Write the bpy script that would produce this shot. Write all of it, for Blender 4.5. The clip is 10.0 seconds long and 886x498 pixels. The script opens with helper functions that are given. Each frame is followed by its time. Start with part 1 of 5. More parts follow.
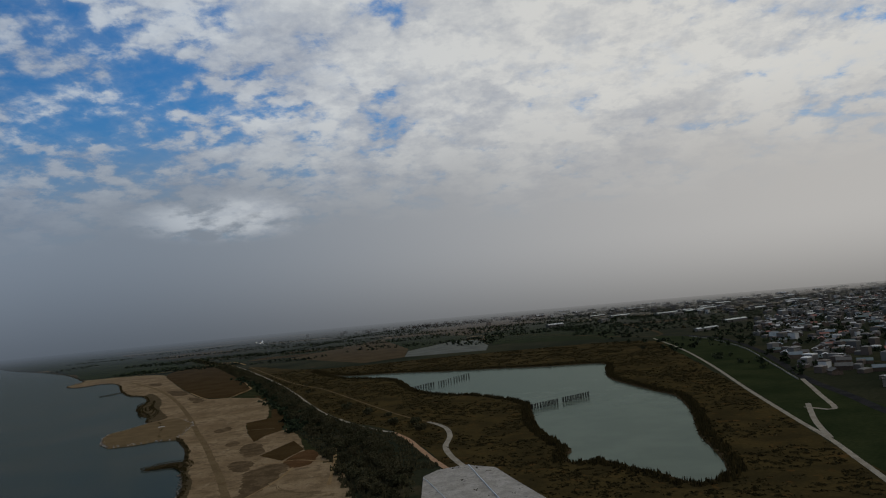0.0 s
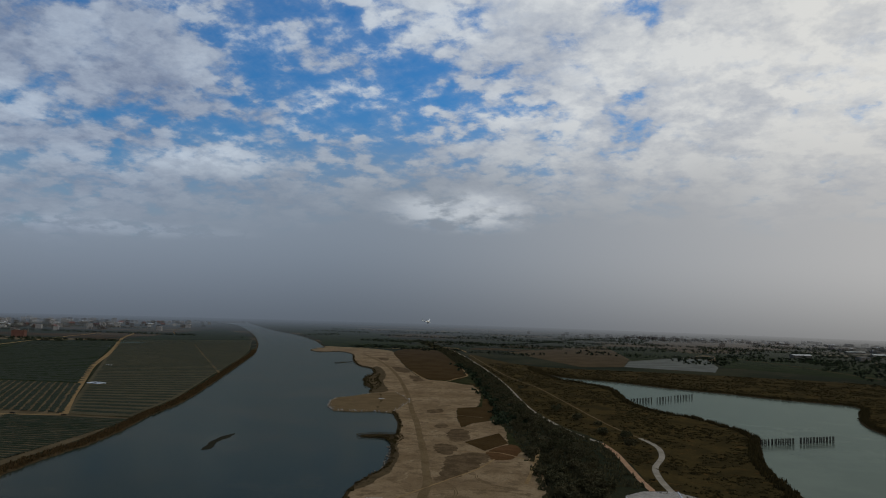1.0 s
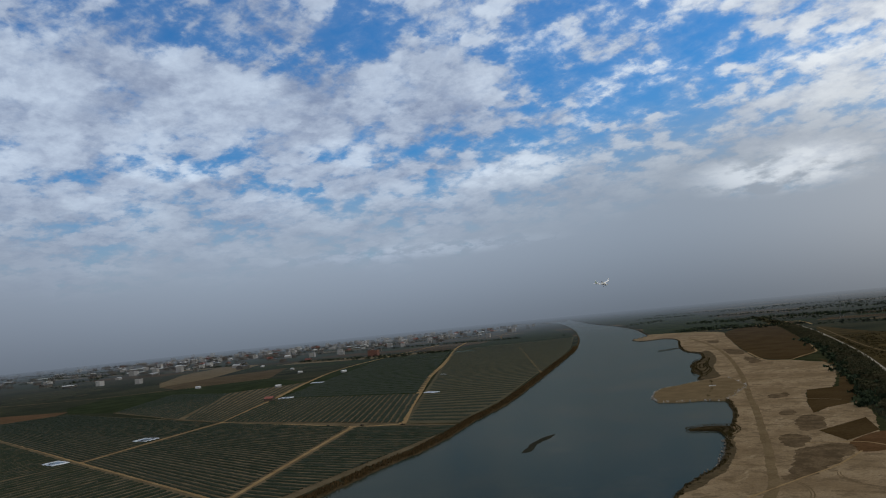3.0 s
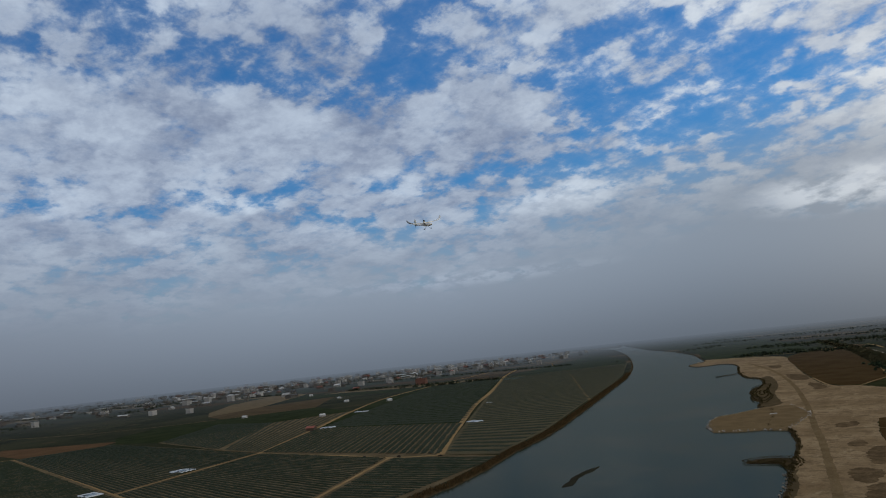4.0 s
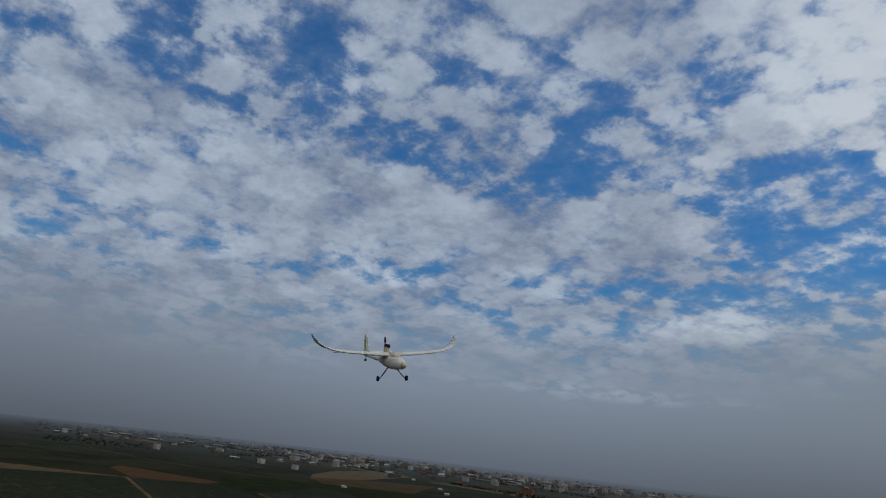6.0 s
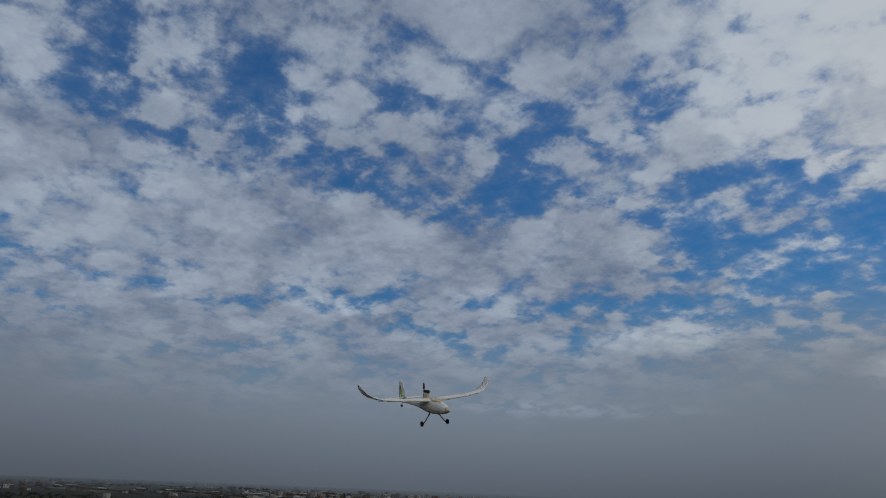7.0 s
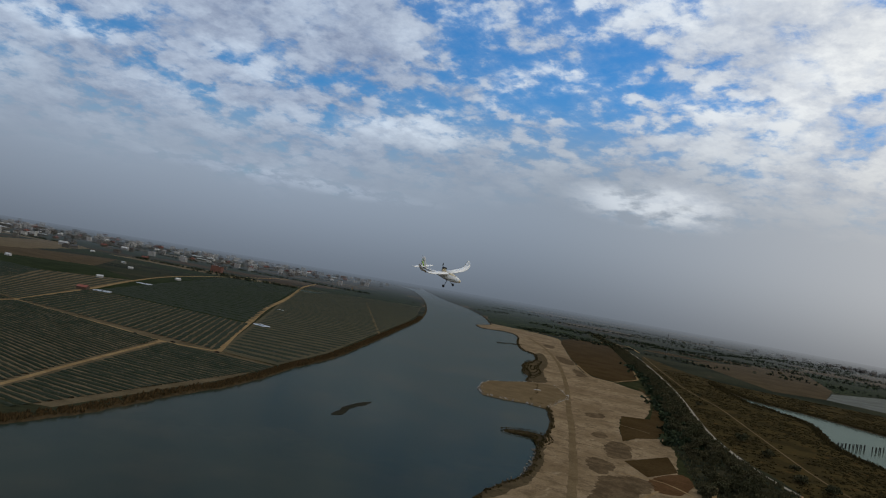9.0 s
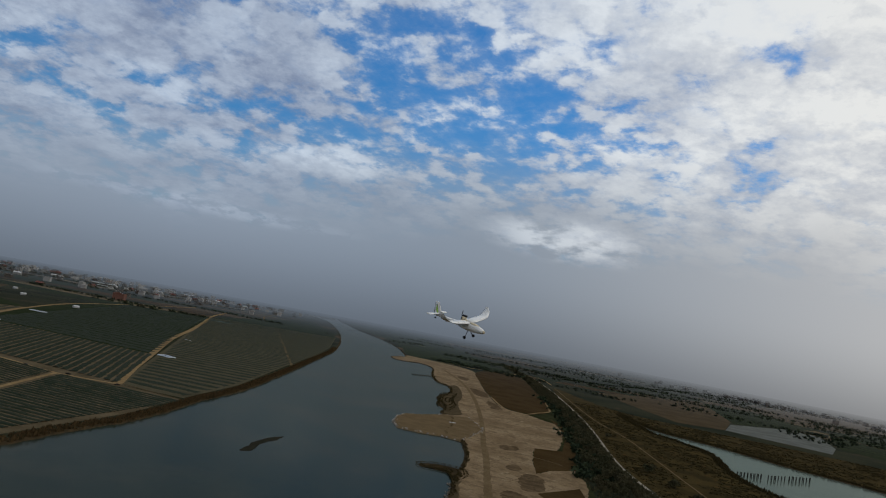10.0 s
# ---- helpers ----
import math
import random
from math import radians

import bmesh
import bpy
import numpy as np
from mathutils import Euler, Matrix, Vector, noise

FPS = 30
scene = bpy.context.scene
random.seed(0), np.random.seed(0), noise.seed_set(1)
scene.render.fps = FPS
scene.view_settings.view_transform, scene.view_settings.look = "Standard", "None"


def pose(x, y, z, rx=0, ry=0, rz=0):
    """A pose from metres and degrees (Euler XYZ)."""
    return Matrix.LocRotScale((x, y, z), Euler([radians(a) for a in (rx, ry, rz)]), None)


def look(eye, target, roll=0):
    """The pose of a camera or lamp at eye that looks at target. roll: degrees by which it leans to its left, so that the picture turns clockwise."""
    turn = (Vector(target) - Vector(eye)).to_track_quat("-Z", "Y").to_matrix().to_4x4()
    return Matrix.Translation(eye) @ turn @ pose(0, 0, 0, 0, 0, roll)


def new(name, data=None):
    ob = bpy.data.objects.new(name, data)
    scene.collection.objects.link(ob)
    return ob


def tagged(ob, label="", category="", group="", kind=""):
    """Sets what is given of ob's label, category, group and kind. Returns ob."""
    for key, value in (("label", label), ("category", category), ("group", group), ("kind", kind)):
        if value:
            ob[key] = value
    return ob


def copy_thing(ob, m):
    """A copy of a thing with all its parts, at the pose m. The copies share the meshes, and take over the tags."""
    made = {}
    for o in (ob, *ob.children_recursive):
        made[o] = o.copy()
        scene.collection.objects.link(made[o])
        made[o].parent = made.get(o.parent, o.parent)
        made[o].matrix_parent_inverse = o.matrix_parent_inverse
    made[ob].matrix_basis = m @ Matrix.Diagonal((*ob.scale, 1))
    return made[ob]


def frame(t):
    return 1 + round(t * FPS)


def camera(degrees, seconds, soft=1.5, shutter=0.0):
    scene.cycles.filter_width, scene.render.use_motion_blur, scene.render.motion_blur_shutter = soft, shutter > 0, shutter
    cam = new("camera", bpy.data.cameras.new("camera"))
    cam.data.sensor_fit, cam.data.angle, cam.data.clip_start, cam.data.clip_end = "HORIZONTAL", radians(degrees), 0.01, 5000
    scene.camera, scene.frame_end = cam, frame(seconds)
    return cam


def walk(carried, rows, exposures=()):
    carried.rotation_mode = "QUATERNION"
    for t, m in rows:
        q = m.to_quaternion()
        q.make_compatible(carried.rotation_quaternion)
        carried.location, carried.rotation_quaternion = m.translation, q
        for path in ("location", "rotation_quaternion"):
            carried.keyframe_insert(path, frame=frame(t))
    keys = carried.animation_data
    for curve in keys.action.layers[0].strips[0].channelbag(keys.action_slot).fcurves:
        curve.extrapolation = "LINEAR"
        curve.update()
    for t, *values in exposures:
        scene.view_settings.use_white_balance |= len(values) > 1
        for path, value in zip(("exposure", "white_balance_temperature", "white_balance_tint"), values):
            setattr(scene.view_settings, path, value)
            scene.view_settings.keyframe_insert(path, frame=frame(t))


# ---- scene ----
cam = camera(64.2, 10.0, 1.1)
PATH = [
    (0.0, pose(0.00, -0.00, 91.99, 94.47, 5.16, -0.00)),
    (0.5, pose(1.79, 5.39, 90.97, 94.84, -1.46, 9.56)),
    (1.0, pose(3.51, 11.35, 90.55, 95.00, -1.83, 18.01)),
    (1.5, pose(4.78, 17.91, 90.88, 93.42, -7.32, 26.40)),
    (2.0, pose(5.07, 25.02, 91.03, 91.02, -2.68, 33.13)),
    (2.5, pose(4.16, 33.21, 90.24, 92.03, 2.71, 39.28)),
    (2.7, pose(3.58, 36.74, 89.73, 93.48, 4.37, 41.09)),
    (3.8, pose(-2.96, 63.64, 85.02, 98.00, 6.29, 47.55)),
    (4.0, pose(-4.04, 67.73, 85.12, 98.03, 6.22, 47.95)),
    (4.5, pose(-7.73, 73.49, 85.80, 97.84, 3.06, 50.75)),
    (5.0, pose(-10.93, 76.72, 86.40, 100.43, -3.53, 53.46)),
    (5.5, pose(-14.44, 79.45, 88.01, 102.45, -6.65, 55.45)),
    (5.7, pose(-15.51, 80.36, 88.49, 103.75, -6.45, 56.08)),
    (6.8, pose(-16.13, 80.07, 88.70, 109.52, -5.22, 55.54)),
    (7.0, pose(-15.97, 79.47, 88.68, 107.91, -2.38, 53.81)),
    (7.5, pose(-15.48, 77.62, 88.65, 104.13, -1.67, 44.81)),
    (8.0, pose(-14.94, 75.57, 89.10, 99.92, -2.75, 38.22)),
    (8.5, pose(-14.41, 73.40, 89.33, 93.64, -7.23, 34.86)),
    (9.0, pose(-14.98, 72.77, 89.33, 92.13, -9.83, 32.27)),
    (9.5, pose(-16.11, 73.04, 89.32, 93.07, -8.94, 29.53)),
    (10.0, pose(-17.37, 73.54, 89.32, 95.87, -10.48, 25.29)),
]
walk(cam, PATH, [(0, -0.27), (1, -0.1), (1.5, 0.08), (2, 0.25), (2.5, 0.36), (4, 0.12), (5, 0.02), (6, -0.2), (7, -0.42), (7.5, -0.36), (8, -0.2), (8.5, 0.08), (9, 0.26), (10, 0.12)])

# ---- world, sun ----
FADE_MIDDLE = (-10.0, 60.0, 0.0)      # middle of the painted haze; materials turn transparent away from it
FADE_ALONG, FADE_ACROSS = 3500.0, 4100.0   # metres at which most of a surface has faded, up the valley and across it
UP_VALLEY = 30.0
SUN_YAW, SUN_UP = -38.0, 48.0
LAND, WATER = 0.4, -0.4

sun = new("sun", bpy.data.lights.new("sun", "SUN"))
sun.data.energy, sun.data.angle, sun.data.color = 0.5, radians(14), (1.0, 0.95, 0.88)
sun.matrix_world = look((0, 0, 500), (math.sin(radians(SUN_YAW)) * 400, -math.cos(radians(SUN_YAW)) * 400, 500 - 400 * math.tan(radians(SUN_UP))))

world = bpy.data.worlds.new("cloudy_sky")
scene.world = world
world.use_nodes = True
WN, WL = world.node_tree.nodes, world.node_tree.links
WN.clear()


def wnode(kind, **values):
    n = WN.new(kind)
    for key, value in values.items():
        n.inputs[int(key[1:])].default_value = value
    return n


def wmath(op, a, b=0.0, c=0.0, clamp=False):
    n = WN.new("ShaderNodeMath")
    n.operation, n.use_clamp = op, clamp
    for i, v in enumerate((a, b, c)):
        if isinstance(v, (int, float)):
            n.inputs[i].default_value = v
        else:
            WL.new(v, n.inputs[i])
    return n.outputs[0]


def wvec(op, a, b=None):
    n = WN.new("ShaderNodeVectorMath")
    n.operation = op
    if op == "SCALE":
        WL.new(a, n.inputs[0]), WL.new(b, n.inputs["Scale"])
        return n.outputs[0]
    for i, v in enumerate((a, b)):
        if v is None:
            continue
        if isinstance(v, tuple):
            n.inputs[i].default_value = v
        else:
            WL.new(v, n.inputs[i])
    return n.outputs["Value"] if op in ("LENGTH", "DOT_PRODUCT") else n.outputs[0]


def wramp(x, lo, hi, a=0.0, b=1.0):
    n = WN.new("ShaderNodeMapRange")
    n.interpolation_type = "SMOOTHSTEP"
    WL.new(x, n.inputs[0])
    for i, v in enumerate((lo, hi, a, b)):
        n.inputs[i + 1].default_value = v
    return n.outputs[0]


def wmix(fac, a, b):
    n = WN.new("ShaderNodeMix")
    n.data_type = "RGBA"
    for slot, v in ((n.inputs[0], fac), (n.inputs[6], a), (n.inputs[7], b)):
        if isinstance(v, tuple):
            slot.default_value = (*v, 1.0)
        elif isinstance(v, (int, float)):
            slot.default_value = v
        else:
            WL.new(v, slot)
    return n.outputs[2]


def wnoise(vec, scale, detail, rough, lac=2.0, dist=0.0):
    n = WN.new("ShaderNodeTexNoise")
    WL.new(vec, n.inputs["Vector"])
    for key, v in (("Scale", scale), ("Detail", detail), ("Roughness", rough), ("Lacunarity", lac), ("Distortion", dist)):
        n.inputs[key].default_value = v
    return n.outputs[0]


coord = WN.new("ShaderNodeTexCoord").outputs["Generated"]
split = WN.new("ShaderNodeSeparateXYZ")
WL.new(coord, split.inputs[0])
dx, dy, dz = split.outputs
up = wmath("SUBTRACT", wmath("MULTIPLY", wmath("ARCSINE", dz), 57.2958), 5.5)
yaw = wmath("MULTIPLY", wmath("ARCTAN2", wmath("MULTIPLY", dx, -1.0), dy), 57.2958)
place = WN.new("ShaderNodeCombineXYZ")
WL.new(yaw, place.inputs[0]), WL.new(wmath("ADD", up, 1.3), place.inputs[1])
place = place.outputs[0]
# the cloud deck, a flat layer seen from below
lift = wmath("ADD", wmath("MAXIMUM", wmath("SUBTRACT", dz, 0.036), 0.0), 0.32)
deck = WN.new("ShaderNodeCombineXYZ")
WL.new(wmath("DIVIDE", dx, lift), deck.inputs[0]), WL.new(wmath("DIVIDE", dy, lift), deck.inputs[1])
deck = deck.outputs[0]


def cells(vec, scale, warp_scale, warp):
    """Rounded cotton-like heaps: 1 in their middle, 0 between them."""
    bend = WN.new("ShaderNodeTexNoise")
    WL.new(vec, bend.inputs["Vector"])
    bend.inputs["Scale"].default_value, bend.inputs["Detail"].default_value, bend.inputs["Roughness"].default_value = warp_scale, 6.0, 0.6
    n = WN.new("ShaderNodeTexVoronoi")
    n.feature = "SMOOTH_F1"
    moved = wvec("ADD", vec, wvec("MULTIPLY", wvec("SUBTRACT", bend.outputs["Color"], (0.5, 0.5, 0.5)), (warp, warp, 0.0)))
    WL.new(moved, n.inputs["Vector"])
    n.inputs["Scale"].default_value, n.inputs["Smoothness"].default_value = scale, 0.6
    return wramp(n.outputs["Distance"], 0.75, 0.10)


puffs = wnoise(deck, 6.2, 9.0, 0.58, 2.1, 0.15)
banks = wnoise(deck, 0.9, 3.0, 0.5)
small = wmath("ADD", wmath("MULTIPLY", cells(deck, 12.0, 11.0, 0.20), 0.28), wmath("MULTIPLY", wnoise(deck, 19.0, 8.0, 0.60, 2.1, 0.2), 0.72))
fine = wmath("ADD", wmath("MULTIPLY", cells(deck, 5.0, 7.0, 0.35), 0.25), wmath("MULTIPLY", wnoise(deck, 3.0, 8.0, 0.62, 2.1, 0.1), 0.75))


def gap(y, e, wide, high, inner=0.35):
    d = wvec("LENGTH", wvec("DIVIDE", wvec("SUBTRACT", place, (y, e, 0.0)), (wide, high, 1.0)))
    return wramp(d, 1.0, inner)


# thinner places in the deck: yaw, height, width, depth, amount
cover = wmath("ADD", wmath("MULTIPLY", wmath("SUBTRACT", puffs, 0.5), 2.6), wmath("MULTIPLY", wmath("SUBTRACT", banks, 0.5), 0.5))
cover = wmath("ADD", cover, wmath("MULTIPLY", wmath("SUBTRACT", small, 0.5), 2.0))
cover = wmath("ADD", cover, 0.50)
for y, e, wide, high, amount in ((26, 13.0, 17, 9.0, -0.46), (31, 16, 12, 6, -0.10), (52, 21, 24, 9, -0.38), (78, 25, 16, 9, -0.40),
                                 (62, 9.2, 9, 1.6, -0.34), (47, 9.5, 8, 1.5, -0.22), (37, 8.5, 10, 2.4, -0.12),
                                 (17, 4.4, 8, 2.2, 0.45), (37, 6.6, 8, 1.7, 0.22), (-14, 13, 24, 14, 0.40), (8, 24, 20, 12, 0.28),
                                 (66, 14, 26, 4.5, 0.30), (40, 13.5, 9, 3.0, 0.30)):
    cover = wmath("ADD", cover, wmath("MULTIPLY", gap(y, e, wide, high), amount))
cloud = wmath("ADD", wmath("MULTIPLY", wramp(cover, -0.18, 0.42), 0.58), wmath("MULTIPLY", wramp(cover, -0.80, 0.85), 0.42))
thick = wramp(cover, 0.4, 1.4)
sunny = wramp(yaw, 52.0, -22.0)
sunny_high = wmath("MULTIPLY", sunny, wramp(up, -2.0, 22.0, 0.55, 1.0))
light = wmath("ADD", wmath("ADD", wmath("MULTIPLY", wramp(fine, 0.27, 0.70), 0.46), wmath("MULTIPLY", wramp(small, 0.30, 0.66), 0.34)), wmath("MULTIPLY", sunny_high, 0.74))
tiny = wnoise(deck, 48.0, 6.0, 0.65, 2.1, 0.2)
light = wmath("ADD", light, wmath("MULTIPLY", wmath("SUBTRACT", tiny, 0.5), 0.36))
light = wmath("SUBTRACT", light, wmath("MULTIPLY", thick, 0.15))
for y, e, wide, high, amount in ((17, 4.2, 7.5, 2.0, 0.50), (37, 6.6, 8, 1.6, 0.40), (40, 1.2, 14, 0.9, 0.16), (63, 8.6, 6, 1.2, 0.35), (18, 32, 26, 16, 0.48), (52, 13, 24, 9, -0.04)):
    light = wmath("ADD", light, wmath("MULTIPLY", gap(y, e, wide, high), amount))
cloud_colour = wmix(wmath("MINIMUM", wmath("MAXIMUM", light, 0.0), 1.0), (0.190, 0.238, 0.345), wmix(sunny, (0.530, 0.620, 0.735), (0.76, 0.755, 0.725)))
sky = WN.new("ShaderNodeTexSky")
sky.sky_type, sky.sun_disc = "NISHITA", False
sky.sun_elevation, sky.sun_rotation, sky.air_density, sky.dust_density, sky.ozone_density = radians(SUN_UP), radians(-SUN_YAW), 1.4, 0.6, 2.2
blue = wvec("MULTIPLY", sky.outputs[0], (0.0165, 0.049, 0.083))
above = wmix(cloud, blue, cloud_colour)
# haze colours of the world; below the horizon they show through faded surfaces
cool_haze = wmix(wramp(up, -11.0, 2.0, 0.34, 1.0), (0.0, 0.0, 0.0), wmix(wramp(yaw, 58.0, 88.0), wmix(wramp(yaw, 18.0, 50.0), (0.218, 0.262, 0.322), (0.245, 0.298, 0.375)), (0.21, 0.25, 0.315)))
warm_haze = wmix(wramp(up, -11.0, -1.0, 0.28, 1.0), (0.0, 0.0, 0.0), (0.56, 0.545, 0.525))
haze_colour = wmix(wramp(yaw, 30.0, -36.0), cool_haze, warm_haze)
wisps = wmath("MULTIPLY", wmath("SUBTRACT", wnoise(place, 0.12, 3.0, 0.5), 0.5), 5.0)
haze = wramp(wmath("ADD", wmath("ADD", up, wisps), wramp(yaw, 22.0, 50.0, 0.0, 3.0)), 11.0, 0.5)
for y, e, wide, high, amount in ((38.5, 7.2, 8, 1.7, 0.5), (46, 1.2, 15, 0.9, 0.30), (62, 9.0, 10, 1.6, 0.5)):
    haze = wmath("MULTIPLY", haze, wmath("SUBTRACT", 1.0, wmath("MULTIPLY", wmath("MULTIPLY", gap(y, e, wide, high, 0.2), amount), wramp(small, 0.34, 0.52))))
haze = wmath("MULTIPLY", haze, wmath("SUBTRACT", 1.0, wmath("MULTIPLY", wmath("MULTIPLY", gap(16.5, 4.0, 8.5, 2.3, 0.3), 0.7), wramp(puffs, 0.36, 0.56))))
sky_colour = wmix(haze, above, haze_colour)
back = WN.new("ShaderNodeBackground")
back.inputs[1].default_value = 1.0
WL.new(sky_colour, back.inputs[0])
WL.new(back.outputs[0], WN.new("ShaderNodeOutputWorld").inputs[0])


# ---- materials ----
class Paint:
    """A node material with haze built in: it turns transparent with distance from the fade's middle."""

    def __init__(self, name):
        self.mat = bpy.data.materials.new(name)
        self.mat.use_nodes = True
        self.t = self.mat.node_tree
        self.t.nodes.clear()
        self.bsdf = self.t.nodes.new("ShaderNodeBsdfPrincipled")
        self.geo = self.t.nodes.new("ShaderNodeNewGeometry")
        self.pos = self.geo.outputs["Position"]

    def put(self, value, slot):
        if isinstance(value, tuple):
            slot.default_value = (*value, 1.0) if len(slot.default_value) == 4 and len(value) == 3 else value
        elif isinstance(value, (int, float)):
            slot.default_value = value
        else:
            self.t.links.new(value, slot)

    def noise(self, scale, detail=4.0, rough=0.55, stretch=None, vec=None):
        n = self.t.nodes.new("ShaderNodeTexNoise")
        v = vec or self.pos
        if stretch:
            m = self.t.nodes.new("ShaderNodeVectorMath")
            m.operation = "MULTIPLY"
            self.put(v, m.inputs[0])
            m.inputs[1].default_value = stretch
            v = m.outputs[0]
        self.put(v, n.inputs["Vector"])
        n.inputs["Scale"].default_value, n.inputs["Detail"].default_value, n.inputs["Roughness"].default_value = scale, detail, rough
        return n.outputs[0]

    def ramp(self, x, lo, hi, a=0.0, b=1.0):
        n = self.t.nodes.new("ShaderNodeMapRange")
        n.interpolation_type = "SMOOTHSTEP"
        self.put(x, n.inputs[0])
        for i, v in enumerate((lo, hi, a, b)):
            n.inputs[i + 1].default_value = v
        return n.outputs[0]

    def mix(self, fac, a, b):
        n = self.t.nodes.new("ShaderNodeMix")
        n.data_type = "RGBA"
        for v, slot in ((fac, n.inputs[0]), (a, n.inputs[6]), (b, n.inputs[7])):
            self.put(v, slot)
        return n.outputs[2]

    def math(self, op, a, b=0.0):
        n = self.t.nodes.new("ShaderNodeMath")
        n.operation = op
        self.put(a, n.inputs[0]), self.put(b, n.inputs[1])
        return n.outputs[0]

    def chance(self):
        return self.t.nodes.new("ShaderNodeObjectInfo").outputs["Random"]

    def island(self):
        return self.geo.outputs["Random Per Island"]

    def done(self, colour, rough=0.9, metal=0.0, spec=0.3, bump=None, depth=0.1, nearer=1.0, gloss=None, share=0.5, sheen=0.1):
        b = self.bsdf
        self.put(colour, b.inputs["Base Color"]), self.put(rough, b.inputs["Roughness"])
        b.inputs["Metallic"].default_value, b.inputs["Specular IOR Level"].default_value = metal, spec
        if bump is not None:
            n = self.t.nodes.new("ShaderNodeBump")
            n.inputs["Distance"].default_value = depth
            self.put(bump, n.inputs["Height"])
            self.t.links.new(n.outputs[0], b.inputs["Normal"])
        solid = b.outputs[0]
        if gloss:
            wet_, rim = self.t.nodes.new("ShaderNodeBsdfGlossy"), self.t.nodes.new("ShaderNodeFresnel")
            rim.inputs["IOR"].default_value = 1.33
            self.put(gloss, wet_.inputs["Color"]), self.put(sheen, wet_.inputs["Roughness"])
            self.t.links.new(n.outputs[0], wet_.inputs["Normal"]), self.t.links.new(n.outputs[0], rim.inputs["Normal"])
            pair_ = self.t.nodes.new("ShaderNodeMixShader")
            self.t.links.new(self.math("MULTIPLY", rim.outputs[0], share), pair_.inputs[0])
            self.t.links.new(b.outputs[0], pair_.inputs[1]), self.t.links.new(wet_.outputs[0], pair_.inputs[2])
            solid = pair_.outputs[0]
        # haze put into the material: far surfaces turn transparent and show the world's haze colour
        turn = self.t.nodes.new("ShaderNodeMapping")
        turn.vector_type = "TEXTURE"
        turn.inputs["Location"].default_value, turn.inputs["Rotation"].default_value, turn.inputs["Scale"].default_value = FADE_MIDDLE, (0, 0, radians(UP_VALLEY)), (FADE_ACROSS * nearer, FADE_ALONG * nearer, 1e9)
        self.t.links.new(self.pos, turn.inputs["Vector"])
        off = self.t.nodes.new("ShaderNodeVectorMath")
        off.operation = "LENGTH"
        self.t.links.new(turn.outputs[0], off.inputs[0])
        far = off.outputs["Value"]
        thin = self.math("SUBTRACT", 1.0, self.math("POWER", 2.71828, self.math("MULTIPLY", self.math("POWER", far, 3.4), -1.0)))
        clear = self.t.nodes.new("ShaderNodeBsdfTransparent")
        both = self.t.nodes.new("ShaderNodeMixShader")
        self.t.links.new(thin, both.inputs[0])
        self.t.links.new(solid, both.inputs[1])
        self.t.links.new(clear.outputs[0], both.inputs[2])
        out = self.t.nodes.new("ShaderNodeOutputMaterial")
        self.t.links.new(both.outputs[0], out.inputs[0])
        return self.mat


def ground_paint(name, dark, light, patch=0.02, grain=0.6, third=None, spec=0.0):
    p = Paint(name)
    c = p.mix(p.ramp(p.noise(patch, 5.0), 0.35, 0.65), dark, light)
    if third:
        c = p.mix(p.ramp(p.noise(patch * 3.1, 4.0, 0.6), 0.56, 0.72), c, third)
    g = p.noise(grain, 5.0, 0.65)
    c = p.mix(p.ramp(g, 0.25, 0.75, 0.0, 0.5), c, tuple(v * 0.45 for v in dark))
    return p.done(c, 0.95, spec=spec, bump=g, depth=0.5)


def plain_paint(name, a, b, scale=1.5, rough=0.7, metal=0.0, spec=0.15, vary=0.0, nearer=0.86):
    """One surface with grain and stains; vary: how far alike things differ from one another."""
    p = Paint(name)
    c = p.mix(p.ramp(p.noise(scale, 5.0, 0.6), 0.3, 0.7), a, b)
    c = p.mix(p.ramp(p.noise(scale * 0.22, 3.0), 0.5, 0.8, 0.0, 0.35), c, tuple(v * 0.6 for v in a))
    if vary:
        k = p.chance()
        c = p.mix(p.math("MULTIPLY", k, vary), c, tuple(v * 0.35 for v in b))
    return p.done(c, rough, metal, spec, bump=p.noise(scale * 6, 3.0), depth=0.01, nearer=nearer)


def leaf_paint(name, a, b, c, nearer=1.0):
    p = Paint(name)
    col = p.mix(p.island(), a, b)
    col = p.mix(p.math("MULTIPLY", p.chance(), 0.5), col, c)
    return p.done(col, 0.9, spec=0.03, nearer=nearer)


plain = ground_paint("plain", (0.0187, 0.0220, 0.0126), (0.0374, 0.0370, 0.0202), 0.006, 0.25, (0.0582, 0.0450, 0.0252))
soil = ground_paint("soil", (0.0900, 0.0690, 0.0390), (0.1350, 0.1030, 0.0600), 0.05, 1.2)
p = Paint("sand")
tone = p.mix(p.ramp(p.noise(0.022, 5.0, 0.6), 0.34, 0.66), (0.1600, 0.1100, 0.0600), (0.2450, 0.1760, 0.1020))
tone = p.mix(p.ramp(p.noise(0.11, 6.0, 0.70), 0.47, 0.64, 0.0, 0.85), tone, (0.1100, 0.0760, 0.0420))
tone = p.mix(p.ramp(p.noise(0.16, 5.0, 0.65, (1.0, 0.35, 1.0)), 0.58, 0.70, 0.0, 0.6), tone, (0.2900, 0.2200, 0.1350))
tone = p.mix(p.ramp(p.noise(0.9, 5.0, 0.7), 0.30, 0.75, 0.0, 0.45), tone, (0.0728, 0.0500, 0.0252))
sand = p.done(tone, 0.95, spec=0.0, bump=p.noise(0.6, 5.0, 0.65), depth=0.5)
